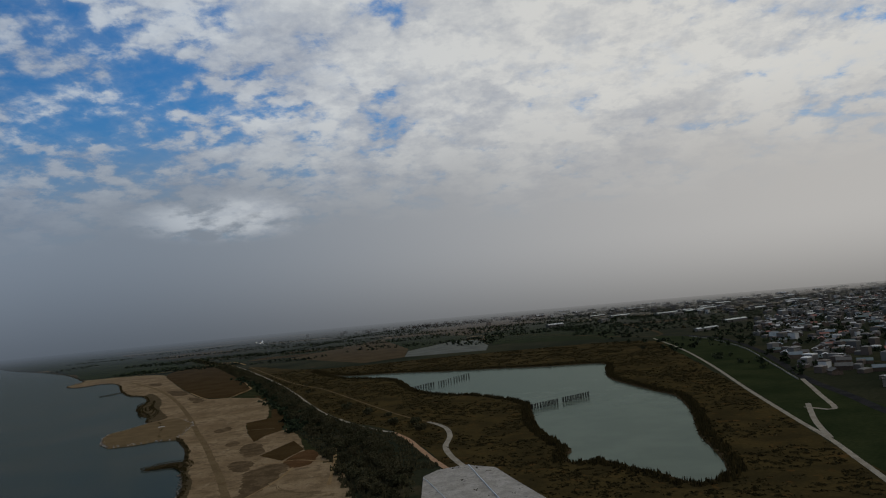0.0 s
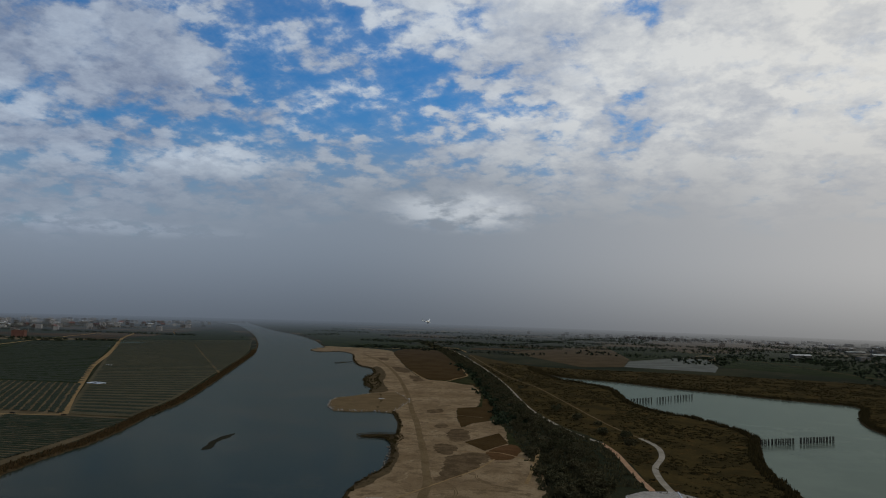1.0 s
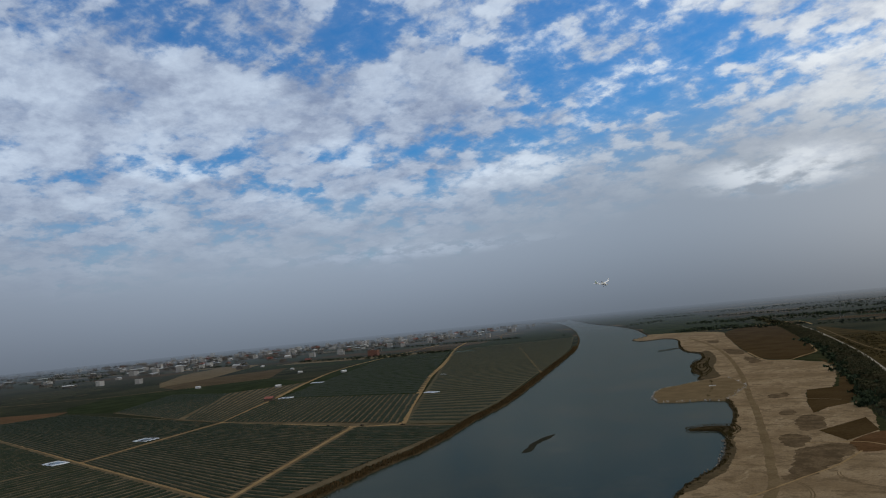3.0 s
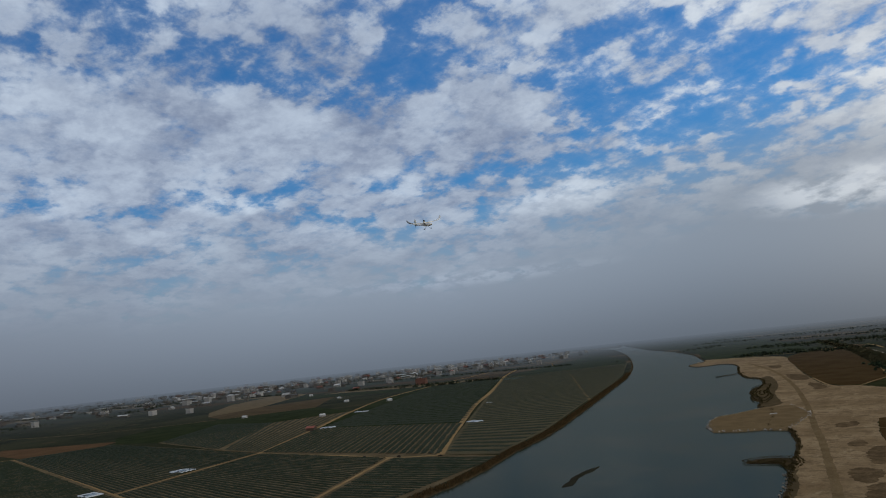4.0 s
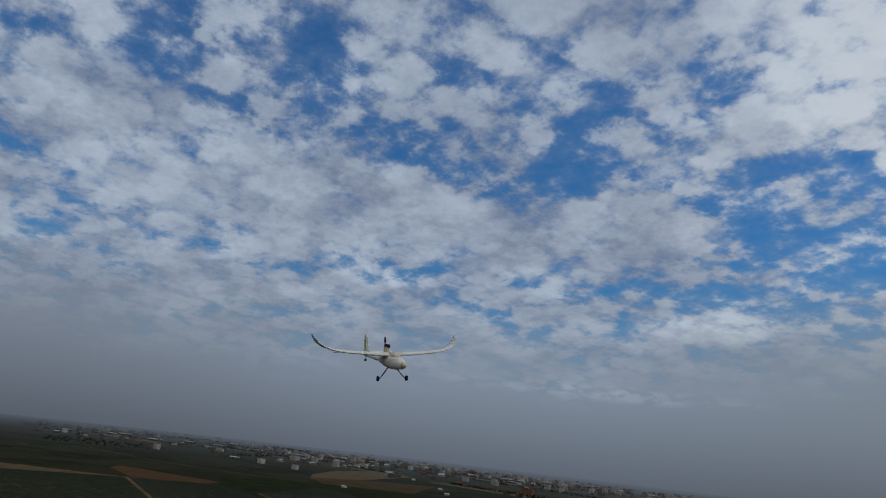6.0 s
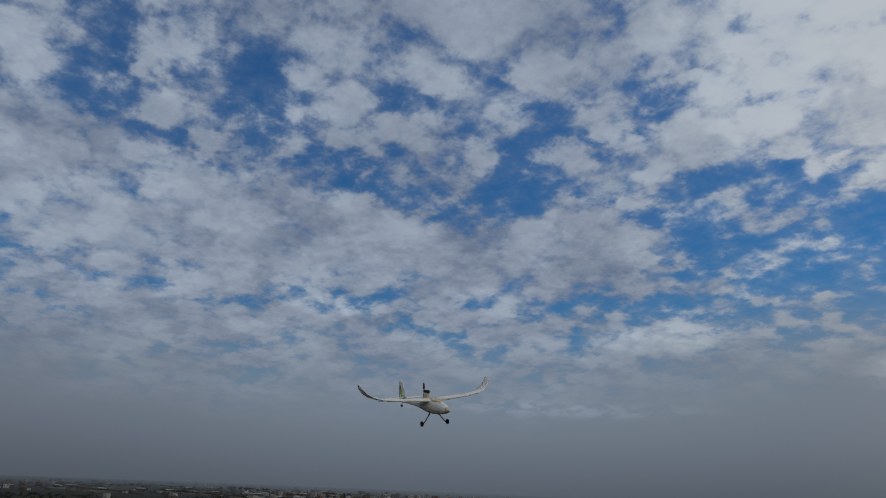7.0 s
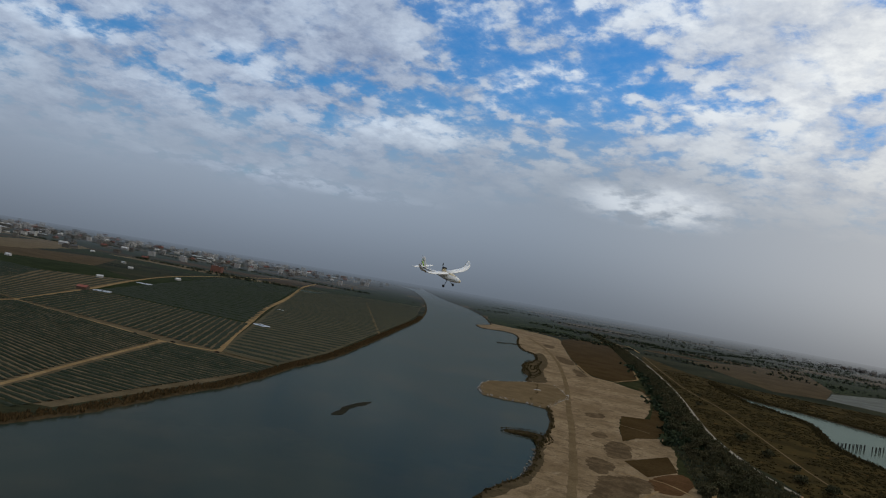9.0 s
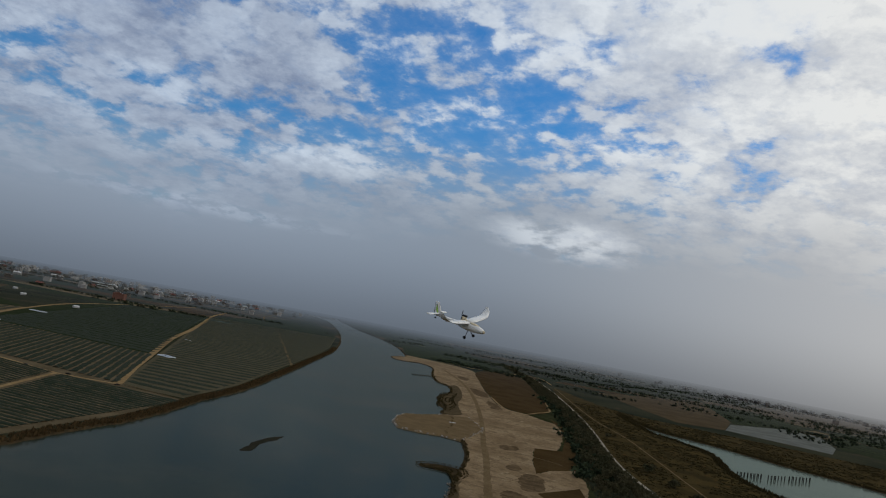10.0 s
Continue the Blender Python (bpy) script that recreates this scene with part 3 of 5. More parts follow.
zones = [
    (curve([(-551.8, 1398.8), (-579.1, 1553.0), (-520.2, 1695.5), (-367.2, 1251.1), (-276.5, 989.3), (-277.8, 899.4), (-313.9, 916.4), (-383.4, 1039.9), (-453.9, 1185.9)], 5, 0.5, True), plot_dark),
    ([(-188.7, 655.4), (-170.5, 675.8), (-209.0, 834.4), (-247.2, 896.4), (-181.4, 747.5), (-127.9, 581.1), (-139.0, 599.1), (-151.4, 573.0), (-153.5, 549.8), (-170.2, 594.3)], plot_dark),
    ([(-134.3, 491.7), (-120.7, 539.2), (-105.1, 501.3), (-113.5, 468.3)], plot_dark),
    (curve([(-158.0, 530.7), (-151.5, 544.3), (-139.9, 525.1), (-134.1, 502.7), (-141.7, 490.8), (-149.9, 503.3)], 0.8, 2.2, True, 2.0), mud),
    (curve([(-122.7, 403.4), (-129.5, 442.6), (-112.8, 459.6), (-104.2, 446.6), (-108.6, 386.6), (-116.0, 379.4)], 0.8, 3.0, True, 6.0), mud),
    (curve([(-111.0, 466.0), (-103.2, 498.2), (-92.0, 481.3), (-91.3, 451.9), (-101.8, 443.6)], 1.5, 1.0, True, 3.0), plot_rust),
    (curve([(-208.1, 626.0), (-199.4, 641.3), (-192.7, 621.4), (-200.7, 609.9)], 0.8, 2.2, True, 4.0), mud),
    (curve([(-175.8, 552.5), (-170.2, 560.8), (-164.2, 546.9), (-169.7, 539.6)], 0.8, 2.2, True, 4.0), mud),
    (curve([(-149.5, 474.9), (-143.9, 481.5), (-133.5, 469.4), (-129.7, 444.8), (-136.5, 444.7), (-144.1, 459.0)], 0.8, 3.0, True, 8.0), mud),
    (curve([(-515.8, 1231.7), (-492.4, 1225.8), (-476.1, 1174.9), (-493.2, 1186.1)], 0.8, 2.2, True, 7.0), mud),
    (curve([(-417.2, 1054.5), (-387.8, 1043.2), (-360.3, 981.4), (-373.6, 975.0)], 0.8, 3.0, True, 7.0), mud),
    (curve([(-343.0, 936.2), (-320.4, 915.3), (-303.1, 882.5), (-308.6, 863.6)], 0.8, 3.0, True, 9.0), mud),
    (curve([(-175.2, 465.5), (-167.5, 452.0), (-152.2, 411.4), (-145.4, 377.2), (-145.9, 348.8), (-154.6, 341.9), (-166.7, 392.2)], 1.5, 1.5, True, 3.0), bank_wet),
    (curve([(-439.2, 1038.5), (-401.4, 984.9), (-363.8, 901.4), (-341.4, 839.5), (-311.7, 779.1), (-296.1, 742.1), (-317.8, 711.6), (-388.0, 830.3)], 1.5, 1.5, True, 3.0), bank_wet),
    (sand_zone, sand),
    (belt_edge + dike_path[::-1][:1] + [(17.5, 376.3), (23.7, 104.8)], scrub),
    (curve([(-399.1, 1434.0), (-222.3, 1227.9), (58.7, 1247.1), (327.6, 1210.0), (308.4, 969.0), (241.2, 590.2), (200.3, 390.8), (167.2, 207.9), (79.2, 148.2), (17.2, 258.3), (-6.4, 406.5), (-47.6, 543.9), (-132.4, 706.5)], 12, 2.0, True), moor),
    (curve([(360.5, 1246.4), (423.3, 1148.6), (394.5, 928.6), (303.2, 598.5), (258.9, 337.7), (160.6, 193.0), (201.3, 390.2), (263.4, 675.2)], 12, 1.0, True), meadow),
    ([(-80.5, 1333.0), (71.3, 1314.7), (84.4, 1451.3), (72.8, 1709.4), (15.0, 1726.4), (-82.2, 1500.9)], plot_pale),
    # farmland over the left bank
    ([junction_a, (-1211.2, 1339.6), (-1006.0, 1567.6), (-789.7, 1227.2), (-681.9, 1034.3), (-541.8, 763.8), (-445.1, 582.0), (-399.7, 471.3)], soil_grey),
    ([(-1211.2, 1339.6), (-1611.3, 2291.7), (-1152.1, 1778.8), (-1006.0, 1567.6)], plot_green),
    ([junction_c, junction_a, (-601.6, 624.8), (-824.8, 574.5)], soil),
    ([(-824.8, 574.5), (-601.6, 624.8), (-1211.2, 1339.6), (-1293.7, 1176.0), (-1154.7, 942.6), (-990.1, 742.4)], plot_green),
    ([junction_c, junction_i, junction_j, junction_a], soil),
    ([junction_a, (-396.7, 464.9), (-363.4, 390.8), (-325.7, 257.3), junction_j], soil),
    ([junction_i, junction_j, (-343.8, 177.8), (-424.4, 101.0), (-567.2, 16.4), (-623.3, 162.3)], soil),
    ([junction_i, junction_m, (-1236.1, 101.4), (-1107.9, -156.0), (-608.0, -30.2), (-565.7, 30.3)], soil),
    ([junction_c, (-780.6, 418.5), (-1108.1, 407.0), junction_m, junction_i], soil),
    ([junction_c, (-824.8, 574.5), (-990.1, 742.4), (-1025.8, 607.3), (-1009.4, 434.5), (-780.6, 418.5)], soil),
    ([(-1009.4, 434.5), (-1025.8, 607.3), (-990.1, 742.4), (-1209.5, 810.8), (-1336.1, 567.8), (-1223.7, 447.3), (-1110.7, 411.2)], plot_green),
    ([(-1288.9, 286.4), (-1127.8, 291.9), (-1097.6, 384.9), (-1147.0, 423.8), (-1349.3, 312.7)], plot_red),
    ([(-1409.1, 682.3), (-1482.5, 838.3), (-1773.2, 1136.7), (-1983.9, 1187.0), (-1776.1, 910.8), (-1545.8, 744.5)], plot_tan),
    ([(-1232.6, 644.8), (-1209.5, 810.8), (-1457.0, 1014.8), (-1482.5, 838.3), (-1409.1, 682.3)], plot_brown),
    # right bank, upstream
    (curve([(-769.1, 1521.6), (-671.6, 1519.0), (-670.8, 1787.5), (-1015.3, 2384.9), (-1576.0, 3199.2), (-1930.4, 3047.5), (-1455.5, 2419.7), (-1177.5, 2109.8), (-972.0, 1846.5)], 10, 1.0, True), meadow),
    ([(-149.6, 1272.8), (-80.5, 1333.0), (-85.7, 1580.3), (-202.6, 2232.0), (-356.1, 1614.4)], plot_brown),
    ([(-78.1, 1539.2), (15.1, 1748.7), (85.4, 1939.0), (-64.1, 2247.4), (-197.4, 2153.2)], plot_green),
    ([(-189.9, 2280.1), (80.6, 2006.7), (390.0, 2615.8), (505.3, 3423.7), (258.1, 3505.0)], plot_brown),
    ([(93.4, 1466.2), (315.0, 1315.2), (418.4, 1764.4), (379.4, 2440.7), (99.7, 1956.2)], plot_green),
]
# strips of far farmland, in two leaning grids
random.seed(11)
hedge_lines = []
strip_paints = (plot_green, plot_green, plot_brown, plain, plot_dark, plot_green, plot_green, plain, plot_dark, plain, plot_brown, plot_tan, plot_green, plot_tan, soil)
for lean, x0, x1, y0, y1, thin_ in ((0.16, -1000, 640, 1420, 2700, 1.0), (0.30, -3300, -1150, 1250, 3000, 1.3), (0.30, -3600, -1300, 250, 1300, 1.3), (0.4, 420, 1500, 1350, 3000, 1.2)):
    y = y0
    while y < y1:
        deep, x = random.uniform(45, 110) * thin_, x0
        while x < x1:
            wide = random.uniform(120, 420) * thin_
            quad = [(a + lean * (b - y0) * 0.4, b + lean * (a - x0)) for a, b in ((x, y), (x + wide - 9, y), (x + wide - 9, y + deep - 8), (x, y + deep - 8))]
            if random.random() < 0.75 and not any(inside(a, b, river) for a, b in quad):
                zones.append((quad, random.choice(strip_paints)))
                if random.random() < 0.35:
                    hedge_lines.append((quad[2], quad[3]))
            x += wide
        y += deep

# ---- ground: one sheet to the horizon, cut by river and pond ----
from mathutils.geometry import delaunay_2d_cdt

ground_points, ground_edges = [], []


def outline(poly):
    k = len(ground_points)
    ground_points.extend(Vector(q) for q in poly)
    ground_edges.extend((k + i, k + (i + 1) % len(poly)) for i in range(len(poly)))


outline([(4700 * math.cos(2 * math.pi * k / 48), 4700 * math.sin(2 * math.pi * k / 48)) for k in range(48)])
outline(river), outline(pond)
for poly, paint in zones:
    outline(poly)
flat_points, _, flat_faces, _, _, _ = delaunay_2d_cdt(ground_points, ground_edges, [], 1, 0.01)
bounds = [(min(q[0] for q in z), max(q[0] for q in z), min(q[1] for q in z), max(q[1] for q in z)) for z, _ in zones]
ground_paints = [plain]
for _, paint in zones:
    if paint not in ground_paints:
        ground_paints.append(paint)
land, slots, wet, still = [], [], [], []
for f in flat_faces:
    x, y = sum(flat_points[i].x for i in f) / len(f), sum(flat_points[i].y for i in f) / len(f)
    if inside(x, y, river):
        wet.append(f)
    elif inside(x, y, pond):
        still.append(f)
    else:
        slot = 0
        for (zone, paint), (xa, xb, ya, yb) in zip(zones, bounds):
            if xa <= x <= xb and ya <= y <= yb and inside(x, y, zone):
                slot = ground_paints.index(paint)
                break
        land.append(f), slots.append(slot)


def sheet(name, faces, z, paints):
    used = sorted({i for f in faces for i in f})
    where = {i: k for k, i in enumerate(used)}
    return part(name, ([(flat_points[i].x, flat_points[i].y, z) for i in used], [[where[i] for i in f] for f in faces]), paints)


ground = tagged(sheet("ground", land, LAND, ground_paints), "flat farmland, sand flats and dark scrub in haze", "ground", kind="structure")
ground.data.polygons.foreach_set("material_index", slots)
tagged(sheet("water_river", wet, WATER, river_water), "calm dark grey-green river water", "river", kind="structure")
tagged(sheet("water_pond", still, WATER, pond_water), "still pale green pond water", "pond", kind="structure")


def shore(name, line, wide, label, closed=False, flip=1.0, inner=2.2):
    """The sloping edge from the land down under the water."""
    vs, fs, n = [], [], len(line)
    for i in range(n):
        a, b = line[i - 1] if closed or i else line[i], line[(i + 1) % n] if closed or i < n - 1 else line[i]
        d = Vector((b[0] - a[0], b[1] - a[1])).normalized()
        out = Vector((d.y, -d.x)) * flip
        x, y = line[i]
        lump = 0.5 + noise.noise((x * 0.2, y * 0.2, 1.0))
        vs += [(x - out.x * inner, y - out.y * inner, LAND + 0.02), (x, y, LAND + 0.10 + 0.12 * lump), (x + out.x * wide, y + out.y * wide, WATER - 0.3)]
    for i in range(n if closed else n - 1):
        a, b = 3 * i, 3 * ((i + 1) % n)
        fs += [(a, b, b + 1, a + 1), (a + 1, b + 1, b + 2, a + 2)]
    return tagged(part(name, (vs, fs), bank_earth, smooth=True), label, "river bank", kind="structure")


shore("bank_left", left_shore, 1.8, "steep brown earth bank below the crop fields", False, -1.0)
shore("bank_right", right_shore, 1.4, "low muddy edge of the sand flat", False, 1.0, 1.6)
shore("bank_pond", pond, 1.2, "dark overgrown edge of the pond", True, 1.0)


# ---- tracks ----
def ribbon(name, line, wide, paint, label, z=0.06, rough=0.35, step=5.0, category="track"):
    pts = curve(line, step)
    vs, fs = [], []
    for i, (x, y) in enumerate(pts):
        a, b = pts[max(i - 1, 0)], pts[min(i + 1, len(pts) - 1)]
        d = Vector((b[0] - a[0], b[1] - a[1])).normalized()
        k = wide / 2
        l, r = k + rough * noise.noise((x * 0.3, y * 0.3, 5.0)), k + rough * noise.noise((x * 0.3, y * 0.3, 8.0))
        vs += [(x - d.y * l, y + d.x * l, LAND + z - 0.03), (x, y, LAND + z + 0.04), (x + d.y * r, y - d.x * r, LAND + z - 0.03)]
        if i:
            q = 3 * i
            fs += [(q - 3, q - 2, q + 1, q), (q - 2, q - 1, q + 2, q + 1)]
    return tagged(part(name, (vs, fs), paint), label, category, kind="structure")


dirt = "bare sandy farm track between crop rows"
ribbon("track_1", [junction_a, (-521.7, 532.0), (-603.9, 625.1), (-750.0, 791.2), (-884.3, 959.1), (-1038.1, 1143.6), (-1254.4, 1398.5), (-1428.7, 1637.1)], 7.0, track_dirt, dirt, 0.10)
ribbon("track_2", [junction_a, junction_f, (-549.0, 430.5), (-607.2, 423.3), junction_c], 4.2, track_dirt, dirt, 0.11)
ribbon("track_3", [junction_c, (-762.6, 503.2), (-827.3, 574.8), (-988.1, 742.4), (-1157.3, 946.5), (-1312.0, 1215.7), (-1497.5, 1585.4)], 6.0, track_dirt, dirt, 0.12)
ribbon("track_4", [junction_c, (-651.2, 336.5), junction_i], 3.5, track_dirt, dirt, 0.13)
ribbon("track_5", [junction_f, (-421.3, 329.4), junction_j], 3.2, track_dirt, dirt, 0.14)
ribbon("track_6", [junction_m, (-872.6, 271.3), junction_i, (-463.4, 244.7), junction_j, (-340.6, 232.4), (-330.4, 208.4), (-344.7, 180.8), (-400.8, 127.3), (-529.7, 40.7)], 3.2, track_dirt, dirt, 0.15)
ribbon("track_7", [junction_c, (-779.7, 416.3), (-925.5, 405.0), (-1108.1, 407.0)], 2.9, plot_brown, "weedy earth margin along the crop field", 0.10)
ribbon("track_8", [(-545.9, 792.1), (-724.5, 1004.7), (-996.4, 1329.3)], 3.7, track_dark, "faint earth track across the crop field", 0.10)
ribbon("track_9", [(-1332.5, 1687.3), (-1508.3, 1900.2), (-1734.8, 2247.0)], 3.8, track_dark, "faint earth track across the crop field", 0.10)
ribbon("track_10", [junction_m, (-1148.9, 222.6), (-1208.3, 154.3)], 3.3, track_dirt, dirt, 0.10)
ribbon("track_11", [(-451.8, 459.6), (-421.7, 462.4), (-396.7, 464.9)], 2.2, plot_brown, "weedy earth margin along the crop field", 0.10)
ribbon("path_dike", dike_path[:7], 3.2, track_paved, "pale concrete path on top of the dike", 0.16, 0.1, category="path")
ribbon("path_dike_end", dike_path[6:], 3.5, track_rust, "rust-brown paved path running down to the slab", 0.17, 0.1, category="path")
ribbon("track_moor", moor_track[:6], 1.6, track_dark, "narrow pale track through dark scrub", 0.15, 0.5)
ribbon("track_moor_end", moor_track[5:], 3.8, track_paved, "pale winding concrete path", 0.18, 0.1, category="path")
ribbon("path_east", east_path, 3.2, track_paved, "pale straight concrete path in the grass", 0.16, 0.1, category="path")
ribbon("road_town", wall_road, 8.0, asphalt, "dark asphalt road below the town", 0.16, 0.1, category="road")
ribbon("ramp_town", [(302.1, 614.5), (272.5, 530.7), (250.7, 471.8), (239.5, 487.4)], 3.6, track_paved, "pale concrete ramp down the grass slope", 0.2, 0.1, category="path")
ribbon("ramp_foot", [(247.3, 499.5), (220.9, 439.5), (204.7, 393.3)], 3.5, track_paved, "pale concrete ramp down the grass slope", 0.2, 0.1, category="path")
ribbon("sand_road", [(-581.4, 1307.9), (-482.2, 1156.4), (-403.4, 1016.9), (-335.4, 880.4), (-271.4, 739.5), (-222.0, 622.7), (-191.8, 553.5), (-167.1, 493.1), (-144.2, 437.2), (-128.7, 396.0), (-116.9, 363.6), (-104.4, 301.3), (-94.2, 215.9)], 4.7, track_dark, "darker trodden vehicle track on the sand", 0.08, 1.0)
ribbon("sand_road_far", [(-747.8, 1427.2), (-720.2, 1490.4), (-649.7, 1522.1), (-581.1, 1560.4), (-519.8, 1695.3), (-433.1, 1531.5)], 4.2, track_dirt, "pale sandy road at the edge of the flat", 0.09)
ribbon("sand_fork", [(-128.4, 315.1), (-122.4, 337.5), (-109.9, 387.8), (-103.8, 411.9), (-101.2, 444.6)], 1.4, track_dirt, "narrow pale track across the sand", 0.10, 0.3)
ribbon("sand_fork_far", [(-130.7, 457.1), (-117.3, 462.6), (-103.6, 466.4), (-82.7, 452.9), (-76.0, 443.1)], 1.4, track_dirt, "narrow pale track across the sand", 0.10, 0.3)
ribbon("sand_spur", [(-89.4, 532.8), (-81.8, 489.0), (-76.6, 453.5), (-73.1, 420.8), (-70.5, 391.3)], 2.3, track_dirt, "sandy ramp climbing into the trees", 0.11)
ribbon("sand_loop", [(-359.9, 994.0), (-303.9, 895.7), (-276.2, 883.1), (-273.3, 929.0), (-271.5, 963.1), (-272.8, 980.0), (-279.7, 1002.4), (-331.4, 1145.4)], 2.3, track_dirt, "sandy track round the dark field", 0.10)
tyre_rng = random.Random(5)
for x, y, way, bow in ((-202.5, 760.0, -60, 0.25), (-209.1, 748.6, -52, 0.3), (-189.1, 728.7, -70, 0.15), (-167.7, 612.9, -95, -0.2), (-233.4, 795.8, -35, 0.3), (-274.0, 802.1, -20, 0.1), (-97.9, 389.2, 40, -0.4), (-88.4, 380.7, 62, -0.3), (-104.5, 365.0, 30, 0.4),
                       (-80.2, 368.1, 95, 0.3), (-137.6, 402.5, -80, 0.2), (-160.7, 508.0, -72, 0.1), (-243.1, 723.9, -50, 0.1), (-138.3, 471.4, -60, 0.5), (-88.4, 344.8, 75, 0.35), (-118.0, 325.1, 60, 0.1)):
    a, ln = radians(way + 90), tyre_rng.uniform(17.9, 35.5)
    for off_ in (-2.7, -1.4):
        line_ = []
        for k in range(5):
            u = k / 4 - 0.5
            w = a + bow * u
            line_.append((x + math.cos(w) * ln * u - math.sin(w) * (off_ + bow * 6 * u * u), y + math.sin(w) * ln * u + math.cos(w) * (off_ + bow * 6 * u * u)))
        ribbon("tyre_track", line_, 0.55, track_dark, "dark tyre track pressed into the sand", 0.05, 0.15, 3.0)
ribbon("far_track", [(-1209.5, 810.8), (-1336.1, 567.8), (-1531.7, 429.5), (-1876.8, 317.1)], 5.4, plot_tan, "dusty road through distant fields", 0.10)
ribbon("far_track_north", [(479.0, 2329.7), (393.6, 1304.6), (196.4, 1705.9), (-233.7, 2452.5)], 6.4, plot_brown, "dusty road through distant fields", 0.10)


# ---- crop rows ----
def crop_row(parent, a, b, wide, high, seed):
    """One ridge of low vines from a to b."""
    ln = math.dist(a, b)
    n = max(2, int(ln / 5.0))
    d = ((b[0] - a[0]) / ln, (b[1] - a[1]) / ln)
    vs, fs = [], []
    for i in range(n + 1):
        t = i / n
        x, y = a[0] + (b[0] - a[0]) * t, a[1] + (b[1] - a[1]) * t
        w = wide * (0.5 + 0.32 * noise.noise((x * 0.25, y * 0.25, seed)))
        w2 = wide * (0.5 + 0.32 * noise.noise((x * 0.25, y * 0.25, seed + 7)))
        h = high * (0.8 + 0.7 * noise.noise((x * 0.5, y * 0.5, seed + 3)))
        vs += [(x - d[1] * w, y + d[0] * w, LAND + 0.01), (x - d[1] * w * 0.55, y + d[0] * w * 0.55, LAND + h), (x + d[1] * w2 * 0.5, y - d[0] * w2 * 0.5, LAND + h * 0.9),
               (x + d[1] * w2, y - d[0] * w2, LAND + 0.01)]
        if i:
            q = 4 * i
            fs += [(q - 4, q - 3, q + 1, q), (q - 3, q - 2, q + 2, q + 1), (q - 2, q - 1, q + 3, q + 2)]
    return vs, fs


def crop_field(a, b, d, c, count, share, high, singly, label, trim=5.0, ends=None):
    """Rows that start along a-b and end along d-c; singly: each row a part."""
    field = holder("crop_field", pose(0, 0, 0), label, "crop field", "crop fields on the left bank")
    gap_ = math.dist(a, b) / count
    vs, fs = [], []
    for i in range(count):
        s = (i + 0.5) / count
        p0 = (a[0] + (b[0] - a[0]) * s, a[1] + (b[1] - a[1]) * s)
        p1 = (d[0] + (c[0] - d[0]) * s, d[1] + (c[1] - d[1]) * s)
        if ends:
            p1 = along(ends, s)
        ln = math.dist(p0, p1)
        k = trim / ln
        q0 = (p0[0] + (p1[0] - p0[0]) * k, p0[1] + (p1[1] - p0[1]) * k)
        q1 = (p1[0] - (p1[0] - p0[0]) * k, p1[1] - (p1[1] - p0[1]) * k)
        rv, rf = crop_row(field, q0, q1, gap_ * share, high, i * 1.7)
        if singly:
            part("crop_row", (rv, rf), crop_leaves, field)
        else:
            fs += [[v + len(vs) for v in f] for f in rf]
            vs += rv
    if not singly:
        tagged(part("crop_rows", (vs, fs), crop_leaves, field), kind="stuff")
    return field


crop_field(junction_c, junction_a, (-824.8, 574.5), (-601.6, 624.8), 30, 0.6, 0.8, True, "dark green vine rows on bare brown soil")
crop_field(junction_i, junction_c, junction_j, junction_f, 36, 0.64, 0.6, True, "long dark vine rows with straw-coloured gaps")
crop_field(junction_j, junction_f, (-324.7, 240.4), (-384.4, 463.1), 36, 0.64, 0.6, True, "dark vine rows ending at the river bank")
crop_field(junction_i, junction_j, (-568.8, 44.6), (-349.2, 174.8), 27, 0.58, 0.8, True, "wide vine rows with bare brown earth between")
crop_field(junction_i, junction_c, junction_m, (-1108.1, 407.0), 36, 0.64, 0.6, True, "dark vine rows beside a lined reservoir")
crop_field(junction_m, junction_i, (-1115.7, -85.3), (-587.3, 29.3), 64, 0.62, 0.6, False, "dark vine rows on brown soil")
crop_field((-459.0, 466.4), (-1211.2, 1339.6), (-401.0, 476.0), (-972.0, 1539.1), 58, 0.52, 0.4, False, "fine grey-green vine rows sloping to the river", 4.0, [(-401.0, 476.0), (-445.1, 582.0), (-539.3, 763.4), (-679.3, 1034.3), (-786.9, 1227.3), (-996.6, 1555.1)])
crop_field(junction_c, (-773.1, 418.7), (-988.6, 735.9), (-1025.8, 607.3), 11, 0.5, 0.5, True, "vine rows beside a farm track")
crop_field((-789.0, 418.6), (-1009.4, 434.5), (-1023.1, 619.4), (-1178.0, 599.1), 20, 0.5, 0.45, False, "vine rows beside a dark green field")
crop_field((-604.3, 631.2), (-1188.0, 1310.2), (-827.2, 579.5), (-1286.1, 1164.9), 34, 0.72, 0.35, False, "dense dark green low crop in faint rows")


# ---- the model glider ----
def lathe(bm, rows, sides=14):
    """Rings of an upright-oval section: rows of y, z, half width, half height."""
    rings = [[bm.verts.new((w * math.cos(2 * math.pi * k / sides), y, z + h * math.sin(2 * math.pi * k / sides))) for k in range(sides)] for y, z, w, h in rows]
    for a, b in zip(rings, rings[1:]):
        for k in range(sides):
            bm.faces.new((a[k], b[k], b[(k + 1) % sides], a[(k + 1) % sides]))
    bm.faces.new(rings[0]), bm.faces.new(rings[-1][::-1])
    return bm


